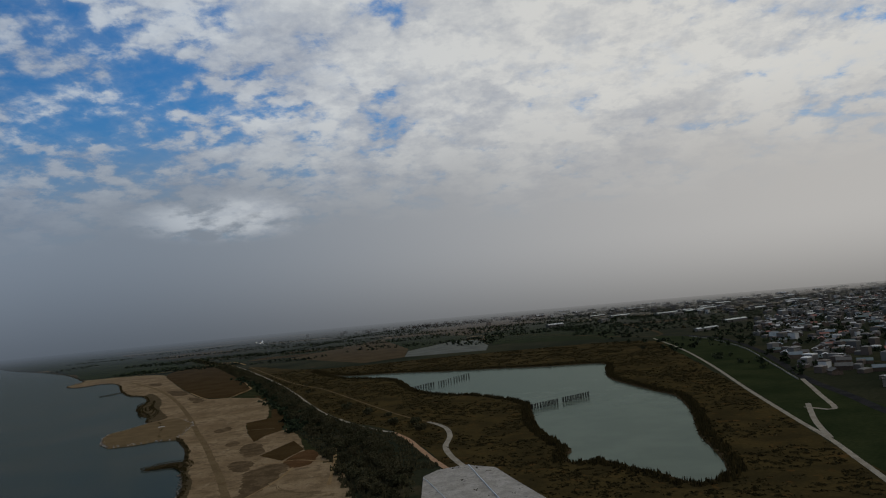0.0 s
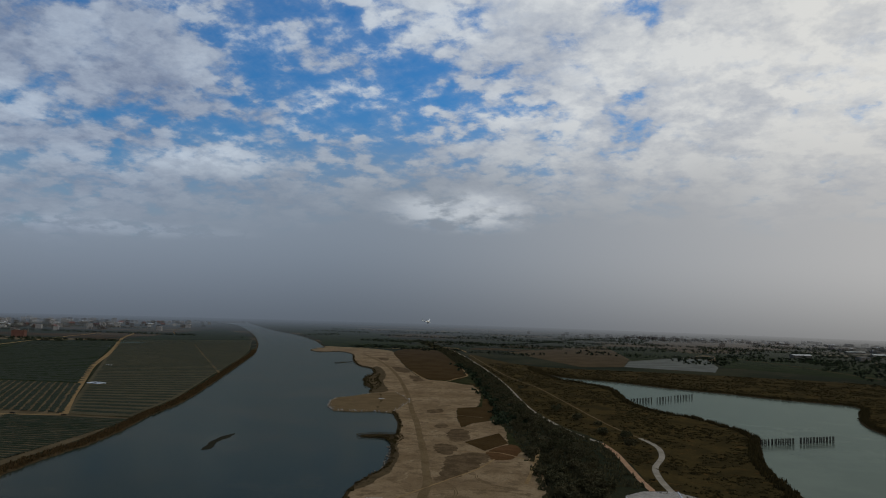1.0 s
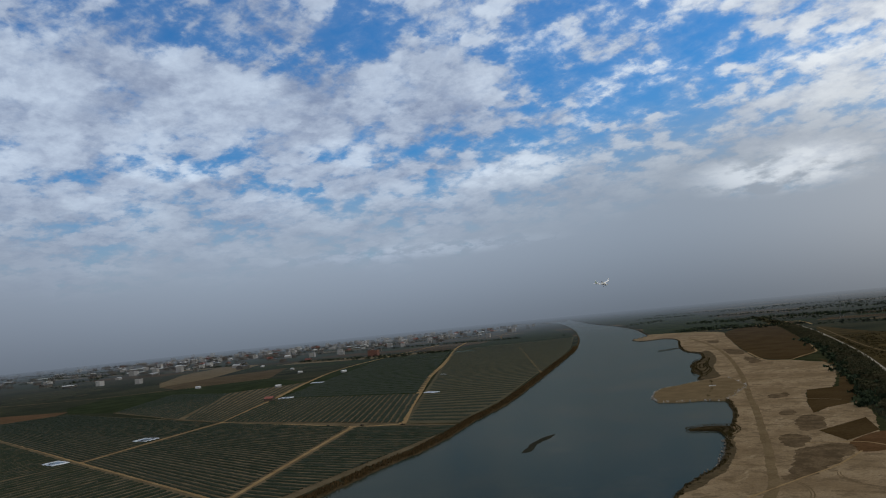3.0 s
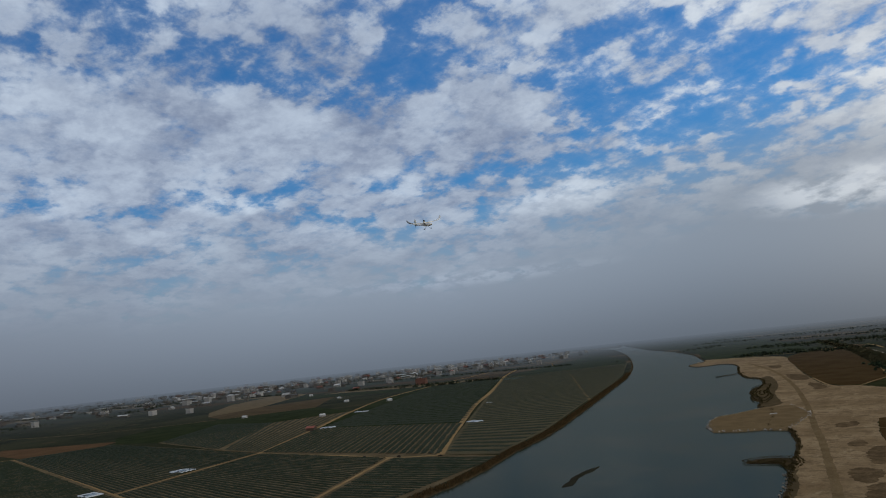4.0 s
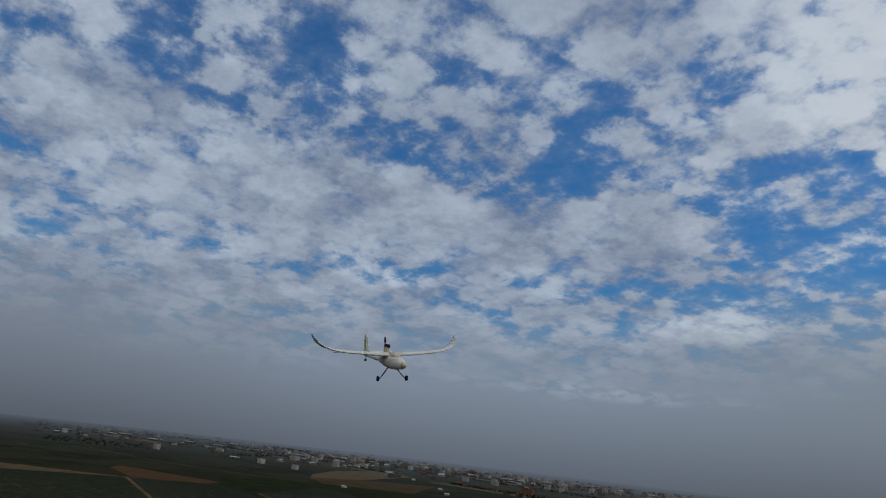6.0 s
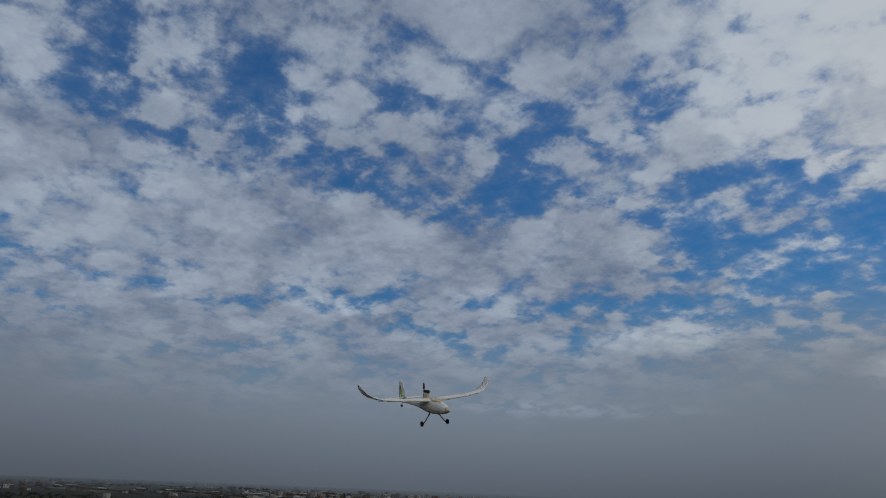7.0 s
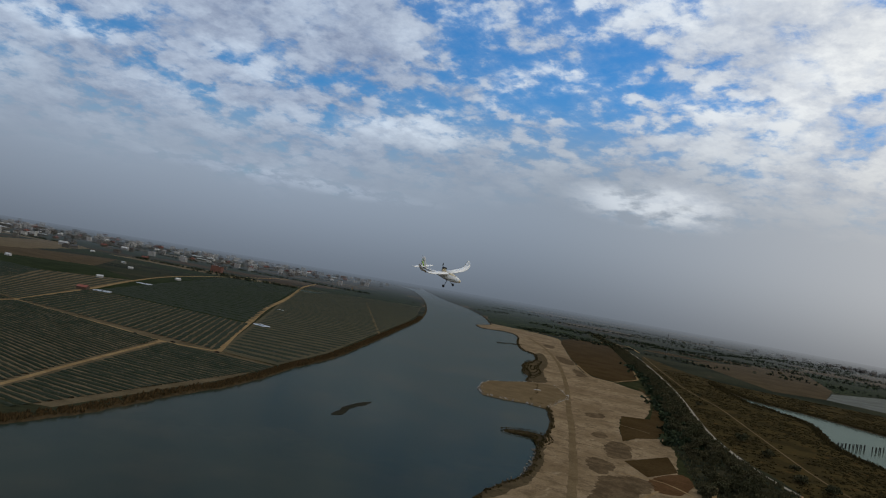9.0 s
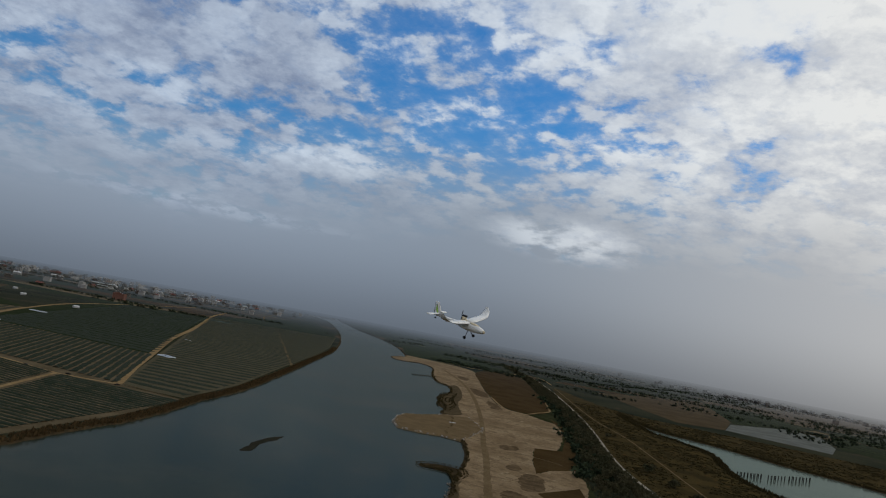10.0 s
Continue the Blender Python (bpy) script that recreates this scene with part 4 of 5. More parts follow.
def surface(bm, rows, upright=False):
    """A wing skin through sections: rows of span, rise, leading edge y, chord, thickness."""
    shape = ((0.0, 0.0), (0.06, 0.45), (0.25, 0.8), (0.5, 0.65), (0.8, 0.28), (1.0, 0.0), (0.75, -0.10), (0.35, -0.22), (0.08, -0.22))
    rings = []
    for s, rise, lead, chord, thick in rows:
        ring = []
        for u, v in shape:
            q = (s, lead - u * chord, rise + v * thick) if not upright else (v * thick, lead - u * chord, s)
            ring.append(bm.verts.new(q))
        rings.append(ring)
    for a, b in zip(rings, rings[1:]):
        for k in range(len(a)):
            bm.faces.new((a[k], a[(k + 1) % len(a)], b[(k + 1) % len(b)], b[k]))
    bm.faces.new(rings[0]), bm.faces.new(rings[-1][::-1])
    bmesh.ops.recalc_face_normals(bm, faces=bm.faces)
    return bm


def glider(m):
    g = holder("model_glider", m, "white foam radio-controlled model glider flying with pusher propeller", "model plane")
    part("fuselage", lathe(bmesh.new(), ((0.36, -0.020, 0.008, 0.008), (0.345, -0.018, 0.028, 0.026), (0.30, -0.012, 0.046, 0.045), (0.22, -0.004, 0.058, 0.062), (0.10, 0.0, 0.060, 0.068),
                                         (0.0, 0.0, 0.052, 0.060), (-0.10, 0.004, 0.036, 0.040), (-0.20, 0.008, 0.024, 0.027), (-0.40, 0.016, 0.017, 0.019), (-0.56, 0.024, 0.012, 0.015))), foam, g, "", True)
    part("nose_cap", lathe(bmesh.new(), ((0.372, -0.021, 0.004, 0.004), (0.362, -0.020, 0.016, 0.015), (0.345, -0.018, 0.0295, 0.0275))), foam_worn, g, "scuffed yellowed nose", True)
    part("hatch", lathe(bmesh.new(), ((0.25, 0.040, 0.018, 0.014), (0.20, 0.046, 0.036, 0.022), (0.12, 0.052, 0.036, 0.022), (0.08, 0.050, 0.018, 0.016))), foam_worn, g, "", True)
    for side in (-1, 1):
        rows = [(side * s, r, l, c, t) for s, r, l, c, t in ((0.03, 0.052, 0.11, 0.215, 0.034), (0.20, 0.060, 0.11, 0.205, 0.030), (0.40, 0.074, 0.104, 0.185, 0.025), (0.54, 0.092, 0.094, 0.165, 0.020),
                                                              (0.62, 0.118, 0.080, 0.145, 0.016), (0.68, 0.158, 0.056, 0.115, 0.012), (0.715, 0.205, 0.022, 0.080, 0.008), (0.725, 0.235, -0.012, 0.040, 0.005))]
        wing = part("wing", surface(bmesh.new(), rows), foam, g, "", True)
        part("aileron_line", box(bmesh.new(), side * 0.36, -0.055, 0.0695, 0.30, 0.006, 0.004), grey_tape, wing, "thin dark hinge line")
        part("wing_mark", box(bmesh.new(), side * 0.42, 0.04, 0.0705, 0.09, 0.022, 0.002), grey_tape, wing, "small dark mark under the wing")
    part("tailplane", surface(bmesh.new(), [(s, 0.046, -0.445 - abs(s) * 0.10, 0.125 - abs(s) * 0.13, 0.012) for s in (-0.26, -0.235, -0.12, 0.0, 0.12, 0.235, 0.26)]), foam, g, "", True)
    fin = part("fin", surface(bmesh.new(), [(s, 0.0, -0.40 - s * 0.42, 0.165 - s * 0.42, 0.014) for s in (0.02, 0.07, 0.13, 0.19, 0.225)], True), foam, g, "", True)
    for side in (-1, 1):
        bm = bmesh.new()
        vs = [bm.verts.new((side * 0.0105, y, z)) for y, z in ((-0.475, 0.055), (-0.500, 0.055), (-0.525, 0.10), (-0.535, 0.175), (-0.515, 0.175), (-0.500, 0.11))]
        vs2 = [bm.verts.new((side * 0.0125, v.co.y, v.co.z)) for v in vs]
        bm.faces.new(vs), bm.faces.new(vs2[::-1])
        for k in range(6):
            bm.faces.new((vs[k], vs[(k + 1) % 6], vs2[(k + 1) % 6], vs2[k]))
        part("stripe", bm, lime_tape, fin, "lime green curved stripe")
        part("stripe_edge", box(bmesh.new(), side * 0.0115, -0.515, 0.10, 0.002, 0.006, 0.075), black_rubber, fin, "thin black stripe")
    pylon = part("motor_pylon", box(bmesh.new(), 0, -0.02, 0.05, 0.030, 0.085, 0.075, 0, 0.7), foam_worn, g, "yellowed foam motor pylon")
    part("motor", tube(bmesh.new(), ((0, 0.02, 0.135), (0, -0.055, 0.135), (0, -0.062, 0.135)), (0.016, 0.016, 0.008), 12), black_rubber, pylon, "small black motor")
    prop = part("propeller", tube(bmesh.new(), ((0, -0.060, 0.135), (0, -0.078, 0.135)), (0.010, 0.005), 10), black_rubber, g, "black two-blade propeller standing still")
    for side in (-1, 1):
        bm = bmesh.new()
        vs = [bm.verts.new(q) for q in ((0.002, -0.064, 0.135 + side * 0.005), (0.010, -0.068, 0.135 + side * 0.035), (0.008, -0.067, 0.135 + side * 0.075), (0.0, -0.066, 0.135 + side * 0.083),
                                        (-0.008, -0.065, 0.135 + side * 0.070), (-0.010, -0.063, 0.135 + side * 0.030))]
        vs2 = [bm.verts.new(v.co + Vector((0, -0.002, 0))) for v in vs]
        bm.faces.new(vs), bm.faces.new(vs2[::-1])
        for k in range(6):
            bm.faces.new((vs[k], vs[(k + 1) % 6], vs2[(k + 1) % 6], vs2[k]))
        part("blade", bm, black_rubber, prop)
    for side in (-1, 1):
        leg = part("landing_leg", tube(bmesh.new(), ((side * 0.03, 0.10, -0.045), (side * 0.10, 0.115, -0.125), (side * 0.125, 0.12, -0.150), (side * 0.150, 0.12, -0.150)), (0.006, 0.005, 0.004, 0.003), 6), black_rubber, g)
        part("wheel", tube(bmesh.new(), [(side * (0.132 + x), 0.12, -0.150) for x in (0.0, 0.004, 0.016, 0.020)], (0.014, 0.024, 0.024, 0.014), 14), black_rubber, leg)
    leg = part("tail_leg", tube(bmesh.new(), ((0, -0.50, 0.012), (0, -0.515, -0.028)), (0.004, 0.003), 6), black_rubber, g)
    for side in (-1, 1):
        part("wheel", tube(bmesh.new(), [(side * 0.006 + x, -0.517, -0.032) for x in (-0.004, 0.0, 0.004)], (0.008, 0.013, 0.008), 12), black_rubber, leg)
    return g


glider(pose(-21.69, 83.44, 89.33, 0, 0, -94) @ pose(0, 0, 0, -7, 9, 0))


# ---- trees and scrub ----
def crown_mesh(seed, count, wide, tall, base, leaf):
    """Many small leaf clumps round a few limbs, with gaps between."""
    r = random.Random(seed)
    lobes = [(r.uniform(-0.45, 0.45) * wide, r.uniform(-0.45, 0.45) * wide, base + r.uniform(0.25, 0.9) * (tall - base), r.uniform(0.45, 0.8)) for _ in range(7)]
    vs, fs = [], []
    for _ in range(count):
        x, y, z, s = r.choice(lobes)
        a, b = r.uniform(0, 6.283), math.acos(r.uniform(-0.75, 1.0))
        d = s * wide * 0.42 * r.uniform(0.55, 1.05)
        c = Vector((x + d * math.sin(b) * math.cos(a), y + d * math.sin(b) * math.sin(a), max(base * 0.7, z + 0.8 * d * math.cos(b))))
        n = Vector((r.uniform(-1, 1), r.uniform(-1, 1), r.uniform(0.2, 1.0))).normalized()
        u = n.orthogonal().normalized()
        v = n.cross(u)
        k = len(vs)
        for j in range(4):
            w = 2 * math.pi * j / 4 + r.uniform(-0.4, 0.4)
            vs.append(c + (u * math.cos(w) + v * math.sin(w)) * leaf * r.uniform(0.5, 1.1) + n * (0.25 * leaf if j % 2 else -0.1 * leaf))
        fs += [(k, k + 1, k + 2), (k, k + 2, k + 3)]
    return vs, fs


def tree(m, seed, wide, tall, label):
    t = holder("tree", m, label, "tree", "trees along the dike")
    r = random.Random(seed + 50)
    bm = bmesh.new()
    top = tall * 0.62
    tube(bm, ((0, 0, -0.3), (0.05, 0.03, top * 0.4), (r.uniform(-0.3, 0.3), r.uniform(-0.3, 0.3), top)), (0.20, 0.15, 0.05), 7)
    for k in range(5):
        a, z = k * 1.256 + r.uniform(-0.4, 0.4), top * r.uniform(0.3, 0.7)
        q = Vector((math.cos(a), math.sin(a), 0)) * wide * 0.32
        tube(bm, ((0, 0, z), (q.x * 0.5, q.y * 0.5, z + 0.5), (q.x, q.y, z + r.uniform(1.0, 1.8))), (0.08, 0.06, 0.02), 5)
    part("trunk", bm, bark, t)
    part("crown", crown_mesh(seed, 640, wide, tall, tall * 0.22, 0.66), leaves, t)
    return t


random.seed(21)
kinds = [tree(pose(0, -60 - 10 * k, LAND), 100 + k, w, h, "dark green broadleaf tree in a dense belt on the dike slope") for k, (w, h) in enumerate(((6.8, 4.8), (8.0, 5.6), (5.6, 4.2), (4.4, 3.6), (9.0, 5.2)))]
belt_line, path_line = curve(belt_edge, 6.0), curve(dike_path + [(1.6, 366.0), (11.2, 274.7), (17.8, 198.4), (18.4, 106.1)], 6.0)
spots = []
while len(spots) < 290:
    s, u = 1 - random.random() ** 2.0, random.uniform(0.06, 0.68)
    a, b = along(belt_line, s), along(path_line, s)
    x, y = a[0] + (b[0] - a[0]) * u, a[1] + (b[1] - a[1]) * u
    if (x < -27 or y > 404) and all((x - p) ** 2 + (y - q) ** 2 > 15.0 for p, q in spots) and math.dist((x, y), (-83.8, 496.8)) > 8 and math.dist((x, y), (-76.7, 455.2)) > 5:
        spots.append((x, y))
for i, (x, y) in enumerate(spots):
    m = pose(x, y, LAND, 0, 0, random.uniform(0, 360))
    if i < len(kinds):
        kinds[i].matrix_basis = m
    else:
        copy_thing(random.choice(kinds), m)
for x, y in ((-104.9, 683.7), (-81.4, 637.6), (-63.1, 610.3), (-53.5, 572.2), (-197.8, 941.9), (-40.7, 563.4), (-31.4, 525.1), (-174.4, 852.2), (270.8, 1027.7), (272.5, 1195.8), (-207.3, 1810.7), (430.0, 1467.6), (461.4, 1414.1)):
    copy_thing(random.choice(kinds), pose(x + random.uniform(5, 11), y, LAND, 0, 0, random.uniform(0, 360)))


def tufts(name, spots_, paint, label, category, low, high, blades=5, spread=0.8):
    """Clumps of upright blades, too many to count."""
    vs, fs = [], []
    for x, y in spots_:
        h = random.uniform(low, high)
        for _ in range(blades):
            a, r = random.uniform(0, 6.283), random.uniform(0, spread)
            px, py, w = x + r * math.cos(a), y + r * math.sin(a), random.uniform(0.25, 0.6) * spread
            b, k = random.uniform(0, 3.14159), len(vs)
            vs += [(px - w * math.cos(b), py - w * math.sin(b), LAND - 0.05), (px + w * math.cos(b), py + w * math.sin(b), LAND - 0.05),
                   (px + random.uniform(-0.4, 0.4), py + random.uniform(-0.4, 0.4), LAND + h * random.uniform(0.6, 1.0))]
            fs.append((k, k + 1, k + 2))
    return tagged(part(name, (vs, fs), paint), label, category, kind="stuff")


def beside(line, count, near, far, flip):
    out = []
    for _ in range(count):
        i = random.randrange(1, len(line))
        (ax, ay), (bx, by) = line[i - 1], line[i]
        d = Vector((bx - ax, by - ay)).normalized()
        t, o = random.random(), random.uniform(near, far) * flip
        out.append((ax + (bx - ax) * t + d.y * o, ay + (by - ay) * t - d.x * o))
    return out


near_left = [q for q in left_shore if q[1] < 1250 and q[0] > -800]
tufts("bank_reeds", beside(near_left, 9000, -0.5, 8.0, 1.0), reeds, "dry rust-brown reeds along the river bank", "reeds", 0.7, 2.4, 5, 1.2)
tufts("shore_weeds", beside([q for q in right_shore if q[1] < 1250], 2600, 0.0, 2.2, -1.0), moor_tufts, "dark weeds at the water's edge", "weeds", 0.4, 1.3, 5, 1.1)
tufts("pond_reeds", beside(pond, 6000, 0.3, 8.0, -1.0), moor_tufts, "dark bushy reeds round the pond", "reeds", 1.0, 3.4, 5, 1.2)
moor_zone = next(z for z, paint in zones if paint is moor)
cloud_spots = []
while len(cloud_spots) < 11000:
    x, y = random.uniform(-400, 330), random.uniform(150, 1250)
    if inside(x, y, moor_zone) and not inside(x, y, pond) and noise.noise((x * 0.024, y * 0.024, 2.0)) > random.uniform(-0.5, 0.3):
        cloud_spots.append((x, y))
paths_ = curve(moor_track, 8.0) + curve(dike_path, 8.0) + curve(east_path, 8.0)
cloud_spots = [q for q in cloud_spots if min((q[0] - a) ** 2 + (q[1] - b) ** 2 for a, b in paths_) > 25]
tufts("moor_scrub", cloud_spots, moor_tufts, "dark low scrub and rough grass with rusty patches", "scrub", 0.35, 1.1, 6, 2.8)
belt_scrub = []
while len(belt_scrub) < 5200:
    s, u = 1 - random.random() ** 1.5, random.uniform(0.0, 0.96)
    a, b = along(belt_line, s), along(path_line, s)
    x, y = a[0] + (b[0] - a[0]) * u, a[1] + (b[1] - a[1]) * u
    if x < -24 or y > 406:
        belt_scrub.append((x, y))
tufts("dike_scrub", belt_scrub, leaves, "dark undergrowth below the trees on the dike", "scrub", 0.9, 3.0, 6, 2.1)


def far_woods(name, middles, label, low=2.2, high=4.5, size=1.0, limit=2900):
    """Clumps of distant tree crowns."""
    vs, fs = [], []
    for x, y in middles:
        if depth_in_haze(x, y) > limit:
            continue
        w, h = random.uniform(1.8, 3.6) * size, random.uniform(low, high) * size
        for _ in range(8):
            c = Vector((x + random.gauss(0, w * 0.5), y + random.gauss(0, w * 0.5), LAND + h * random.uniform(0.15, 0.95)))
            n = Vector((random.uniform(-1, 1), random.uniform(-1, 1), random.uniform(0, 1))).normalized()
            u = n.orthogonal().normalized()
            v, k, s = n.cross(u), len(vs), random.uniform(1.2, 2.5) * size
            vs += [c + u * s, c - u * s * 0.6 + v * s, c - u * s * 0.6 - v * s + n * 0.5]
            fs.append((k, k + 1, k + 2))
    return tagged(part(name, (vs, fs), leaves_far), label, "trees", kind="stuff")


def strewn(count, x0, x1, y0, y1, lump, limit, lean=0.0):
    out = []
    while len(out) < count:
        x, y = random.uniform(x0, x1), random.uniform(y0, y1)
        y2 = y + lean * (x - x0)
        if noise.noise((x * lump, y2 * lump, 7.0)) > limit and not inside(x, y2, river) and not inside(x, y2, pond):
            out.append((x, y2))
    return out


hedge = [(x + random.gauss(0.4, 1.2), y + random.gauss(0.4, 1.2)) for x, y in curve([(-497.1, 1845.4), (-399.3, 2127.1), (-261.9, 2886.5), (17.9, 3533.7)], 4.0)]
rows_ = []
for (ax, ay), (bx, by) in hedge_lines:
    n = max(1, int(math.dist((ax, ay), (bx, by)) / 6.0))
    rows_ += [(ax + (bx - ax) * k / n + random.gauss(0, 1.2), ay + (by - ay) * k / n + random.gauss(0, 1.2)) for k in range(n) if random.random() < 0.75]
far_woods("hedge_rows", rows_, "thin dark rows of trees along distant field edges", 1.4, 3.0, 1.7)
hedge += [(x + random.gauss(0, 6) + 6, y + random.gauss(0, 6)) for x, y in curve(belt_edge[2:6], 1.6)]
far_woods("far_hedge", hedge, "dark hedgerows of trees between hazy fields", 1.8, 3.6, 0.95)
far_woods("far_woods_west", strewn(3000, -3600, -2000, 250, 3000, 0.004, 0.02), "scattered dark trees among distant western fields", 2.0, 4.0, 1.2)
far_woods("far_woods_north", strewn(2600, -1100, 900, 1500, 3300, 0.004, 0.08), "scattered dark trees in the hazy northern plain", 2.2, 4.5, 1.2)
far_woods("town_trees", strewn(5200, 300, 2100, 460, 3000, 0.006, -0.15), "dark garden trees between the town houses", 2.5, 5, 1.35)
far_woods("west_town_trees", strewn(1800, -3500, -2400, 1300, 3200, 0.004, -0.05), "dark trees between the distant houses", 2.5, 5, 1.3)


# ---- buildings ----
def house_block(m, kind, sx, sy, sz, walls, roofing, full, label, group):
    """kind: flat, gable or shed. full: with windows and rooftop parts."""
    h = holder({"flat": "house", "gable": "gabled_house", "shed": "shed"}[kind], m, label, {"flat": "house", "gable": "house", "shed": "shed"}[kind], group)
    wall = part("wall", box(bmesh.new(), 0, 0, -0.2, sx, sy, sz + 0.2), walls, h)
    if kind == "flat":
        bm = bmesh.new()
        for x, y, a, b in ((0, -sy / 2, sx + 0.3, 0.3), (0, sy / 2, sx + 0.3, 0.3), (-sx / 2, 0, 0.3, sy - 0.3), (sx / 2, 0, 0.3, sy - 0.3)):
            box(bm, x, y, sz - 0.1, a, b, 0.9)
        part("parapet", bm, walls, h)
        part("roof", box(bmesh.new(), 0, 0, sz + 0.003, sx - 0.35, sy - 0.35, 0.12), roofing, h)
        if full:
            part("stair_hut", box(bmesh.new(), -sx * 0.22, sy * 0.2, sz + 0.12, sx * 0.36, sy * 0.34, 2.4), walls, h)
            part("hut_roof", box(bmesh.new(), -sx * 0.22, sy * 0.2, sz + 2.523, sx * 0.42, sy * 0.40, 0.16), white_sheet, h, "pale metal sheet")
            part("water_tank", tube(bmesh.new(), ((sx * 0.25, -sy * 0.2, sz + 0.1), (sx * 0.25, -sy * 0.2, sz + 1.5), (sx * 0.25, -sy * 0.2, sz + 1.8)), (0.7, 0.7, 0.2), 10), steel, h, "steel rooftop water tank")
    else:
        over, rise = 0.4, sy * (0.26 if kind == "gable" else 0.14)
        bm = bmesh.new()
        y = sy / 2 + over
        prof = ((-y, sz - rise * over / (sy / 2)), (0, sz + rise), (y, sz - rise * over / (sy / 2)), (y, sz - rise * over / (sy / 2) + 0.15), (0, sz + rise + 0.15), (-y, sz - rise * over / (sy / 2) + 0.15))
        ends = [[bm.verts.new((x, b, c)) for b, c in prof] for x in (-sx / 2 - over, sx / 2 + over)]
        for k in range(6):
            bm.faces.new((ends[0][k], ends[0][(k + 1) % 6], ends[1][(k + 1) % 6], ends[1][k]))
        bm.faces.new(ends[0]), bm.faces.new(ends[1][::-1])
        part("roof", bm, roofing, h)
        for x in (-sx / 2 + 0.1, sx / 2 - 0.1):
            bm = bmesh.new()
            vs = [bm.verts.new(q) for q in ((x, -sy / 2, sz), (x, sy / 2, sz), (x, 0, sz + rise - 0.02))]
            vs2 = [bm.verts.new((x + (0.1 if x < 0 else -0.1), v.co.y, v.co.z)) for v in vs]
            bm.faces.new(vs), bm.faces.new(vs2)
            for k in range(3):
                bm.faces.new((vs[k], vs[(k + 1) % 3], vs2[(k + 1) % 3], vs2[k]))
            part("gable_wall", bm, walls, h)
    if full:
        floors = min(2, max(1, int(sz / 3)))
        pane = None
        for f in range(floors):
            for k in (-0.28, 0.28):
                for side in (-1,):
                    spot = (k * sx, side * (sy / 2 + 0.02), f * 3 + 1.0)
                    if pane is None:
                        pane = part("window", box(bmesh.new(), 0, 0, 0, 1.6, 0.08, 1.3), window_glass, h)
                        first = pane
                    else:
                        pane = new("window", first.data)
                        pane.parent = h
                    pane.location = spot
        part("door", box(bmesh.new(), 0, -sy / 2 - 0.03, 0.0, 1.2, 0.08, 2.1), post_wood, h)
    return h


random.seed(33)
far_off = pose(0, -900, LAND)
near_kinds = [house_block(far_off, "flat", 9, 11, 5.5, wall_pale, roof_grey, True, "pale concrete town house with flat roof and water tank", "houses in the east town"),
              house_block(far_off, "flat", 7, 12, 7.5, wall_pale, roof_grey, True, "narrow three-storey pale town house with rooftop hut", "houses in the east town"),
              house_block(far_off, "flat", 11, 9, 5.0, wall_warm, roof_grey, True, "brown two-storey house with flat grey roof", "houses in the east town"),
              house_block(far_off, "gable", 12, 8, 3.2, wall_warm, roof_red, True, "low house with red pitched roof", "houses in the east town"),
              house_block(far_off, "gable", 13, 9, 3.6, wall_warm, roof_grey, True, "low house with grey pitched metal roof", "houses in the east town"),
              house_block(far_off, "gable", 10, 8, 3.2, wall_pale, white_sheet, True, "small house with pale sheet-metal roof", "houses in the east town"),
              house_block(far_off, "gable", 12, 9, 4.0, wall_warm, roof_blue, True, "house with blue-grey sheet roof", "houses in the east town"),
              house_block(far_off, "gable", 14, 9, 3.4, wall_warm, roof_teal, True, "house with dull teal sheet roof", "houses in the east town"),
              house_block(far_off, "gable", 16, 8, 3.2, wall_warm, roof_grey, True, "long row house with dark grey roof", "houses in the east town")]
far_kinds = [house_block(far_off, "flat", 10, 11, 8.0, wall_far, roof_grey, False, "pale distant town house with flat roof", "distant houses"),
             house_block(far_off, "flat", 12, 10, 11.0, wall_far, white_sheet, False, "tall pale distant apartment building", "distant houses"),
             house_block(far_off, "flat", 9, 9, 6.0, wall_pale, roof_grey, False, "brownish distant house with flat roof", "distant houses"),
             house_block(far_off, "gable", 14, 9, 4.0, wall_far, white_sheet, False, "distant house with pale roof", "distant houses"),
             house_block(far_off, "gable", 13, 9, 4.0, wall_warm, roof_red, False, "distant house with dull red roof", "distant houses")]
shed_kinds = [house_block(far_off, "shed", 34, 13, 4.5, wall_pale, white_sheet, False, "long pale metal farm shed", "farm sheds"),
              house_block(far_off, "shed", 48, 10, 3.6, wall_pale, glasshouse, False, "long low greenhouse with pale roof", "farm sheds"),
              house_block(far_off, "shed", 24, 14, 5.5, wall_pale, roof_grey, False, "grey metal workshop hall", "farm sheds")]
used = set()


def settle(kinds_, m, size=1.0):
    """The first call for a kind moves the original, later ones copy it."""
    h = random.choice(kinds_)
    if h.name in used:
        h = copy_thing(h, m)
    else:
        used.add(h.name)
        h.matrix_basis = m
    h.scale = (size, size, size)
    return h


def town(count, spot, kinds_, apart_, turn, taken, size=0.85):
    tries = 0
    while count and tries < 20000:
        tries += 1
        x, y = spot()
        if inside(x, y, river) or depth_in_haze(x, y) > 3300 or any(abs(x - a) < 120 and (x - a) ** 2 + (y - b) ** 2 < apart_ ** 2 for a, b in taken):
            continue
        taken.append((x, y))
        settle(kinds_, pose(x, y, LAND, 0, 0, turn + random.choice((0, 90)) + random.uniform(-9, 9)), size * random.uniform(0.8, 1.15))
        count -= 1


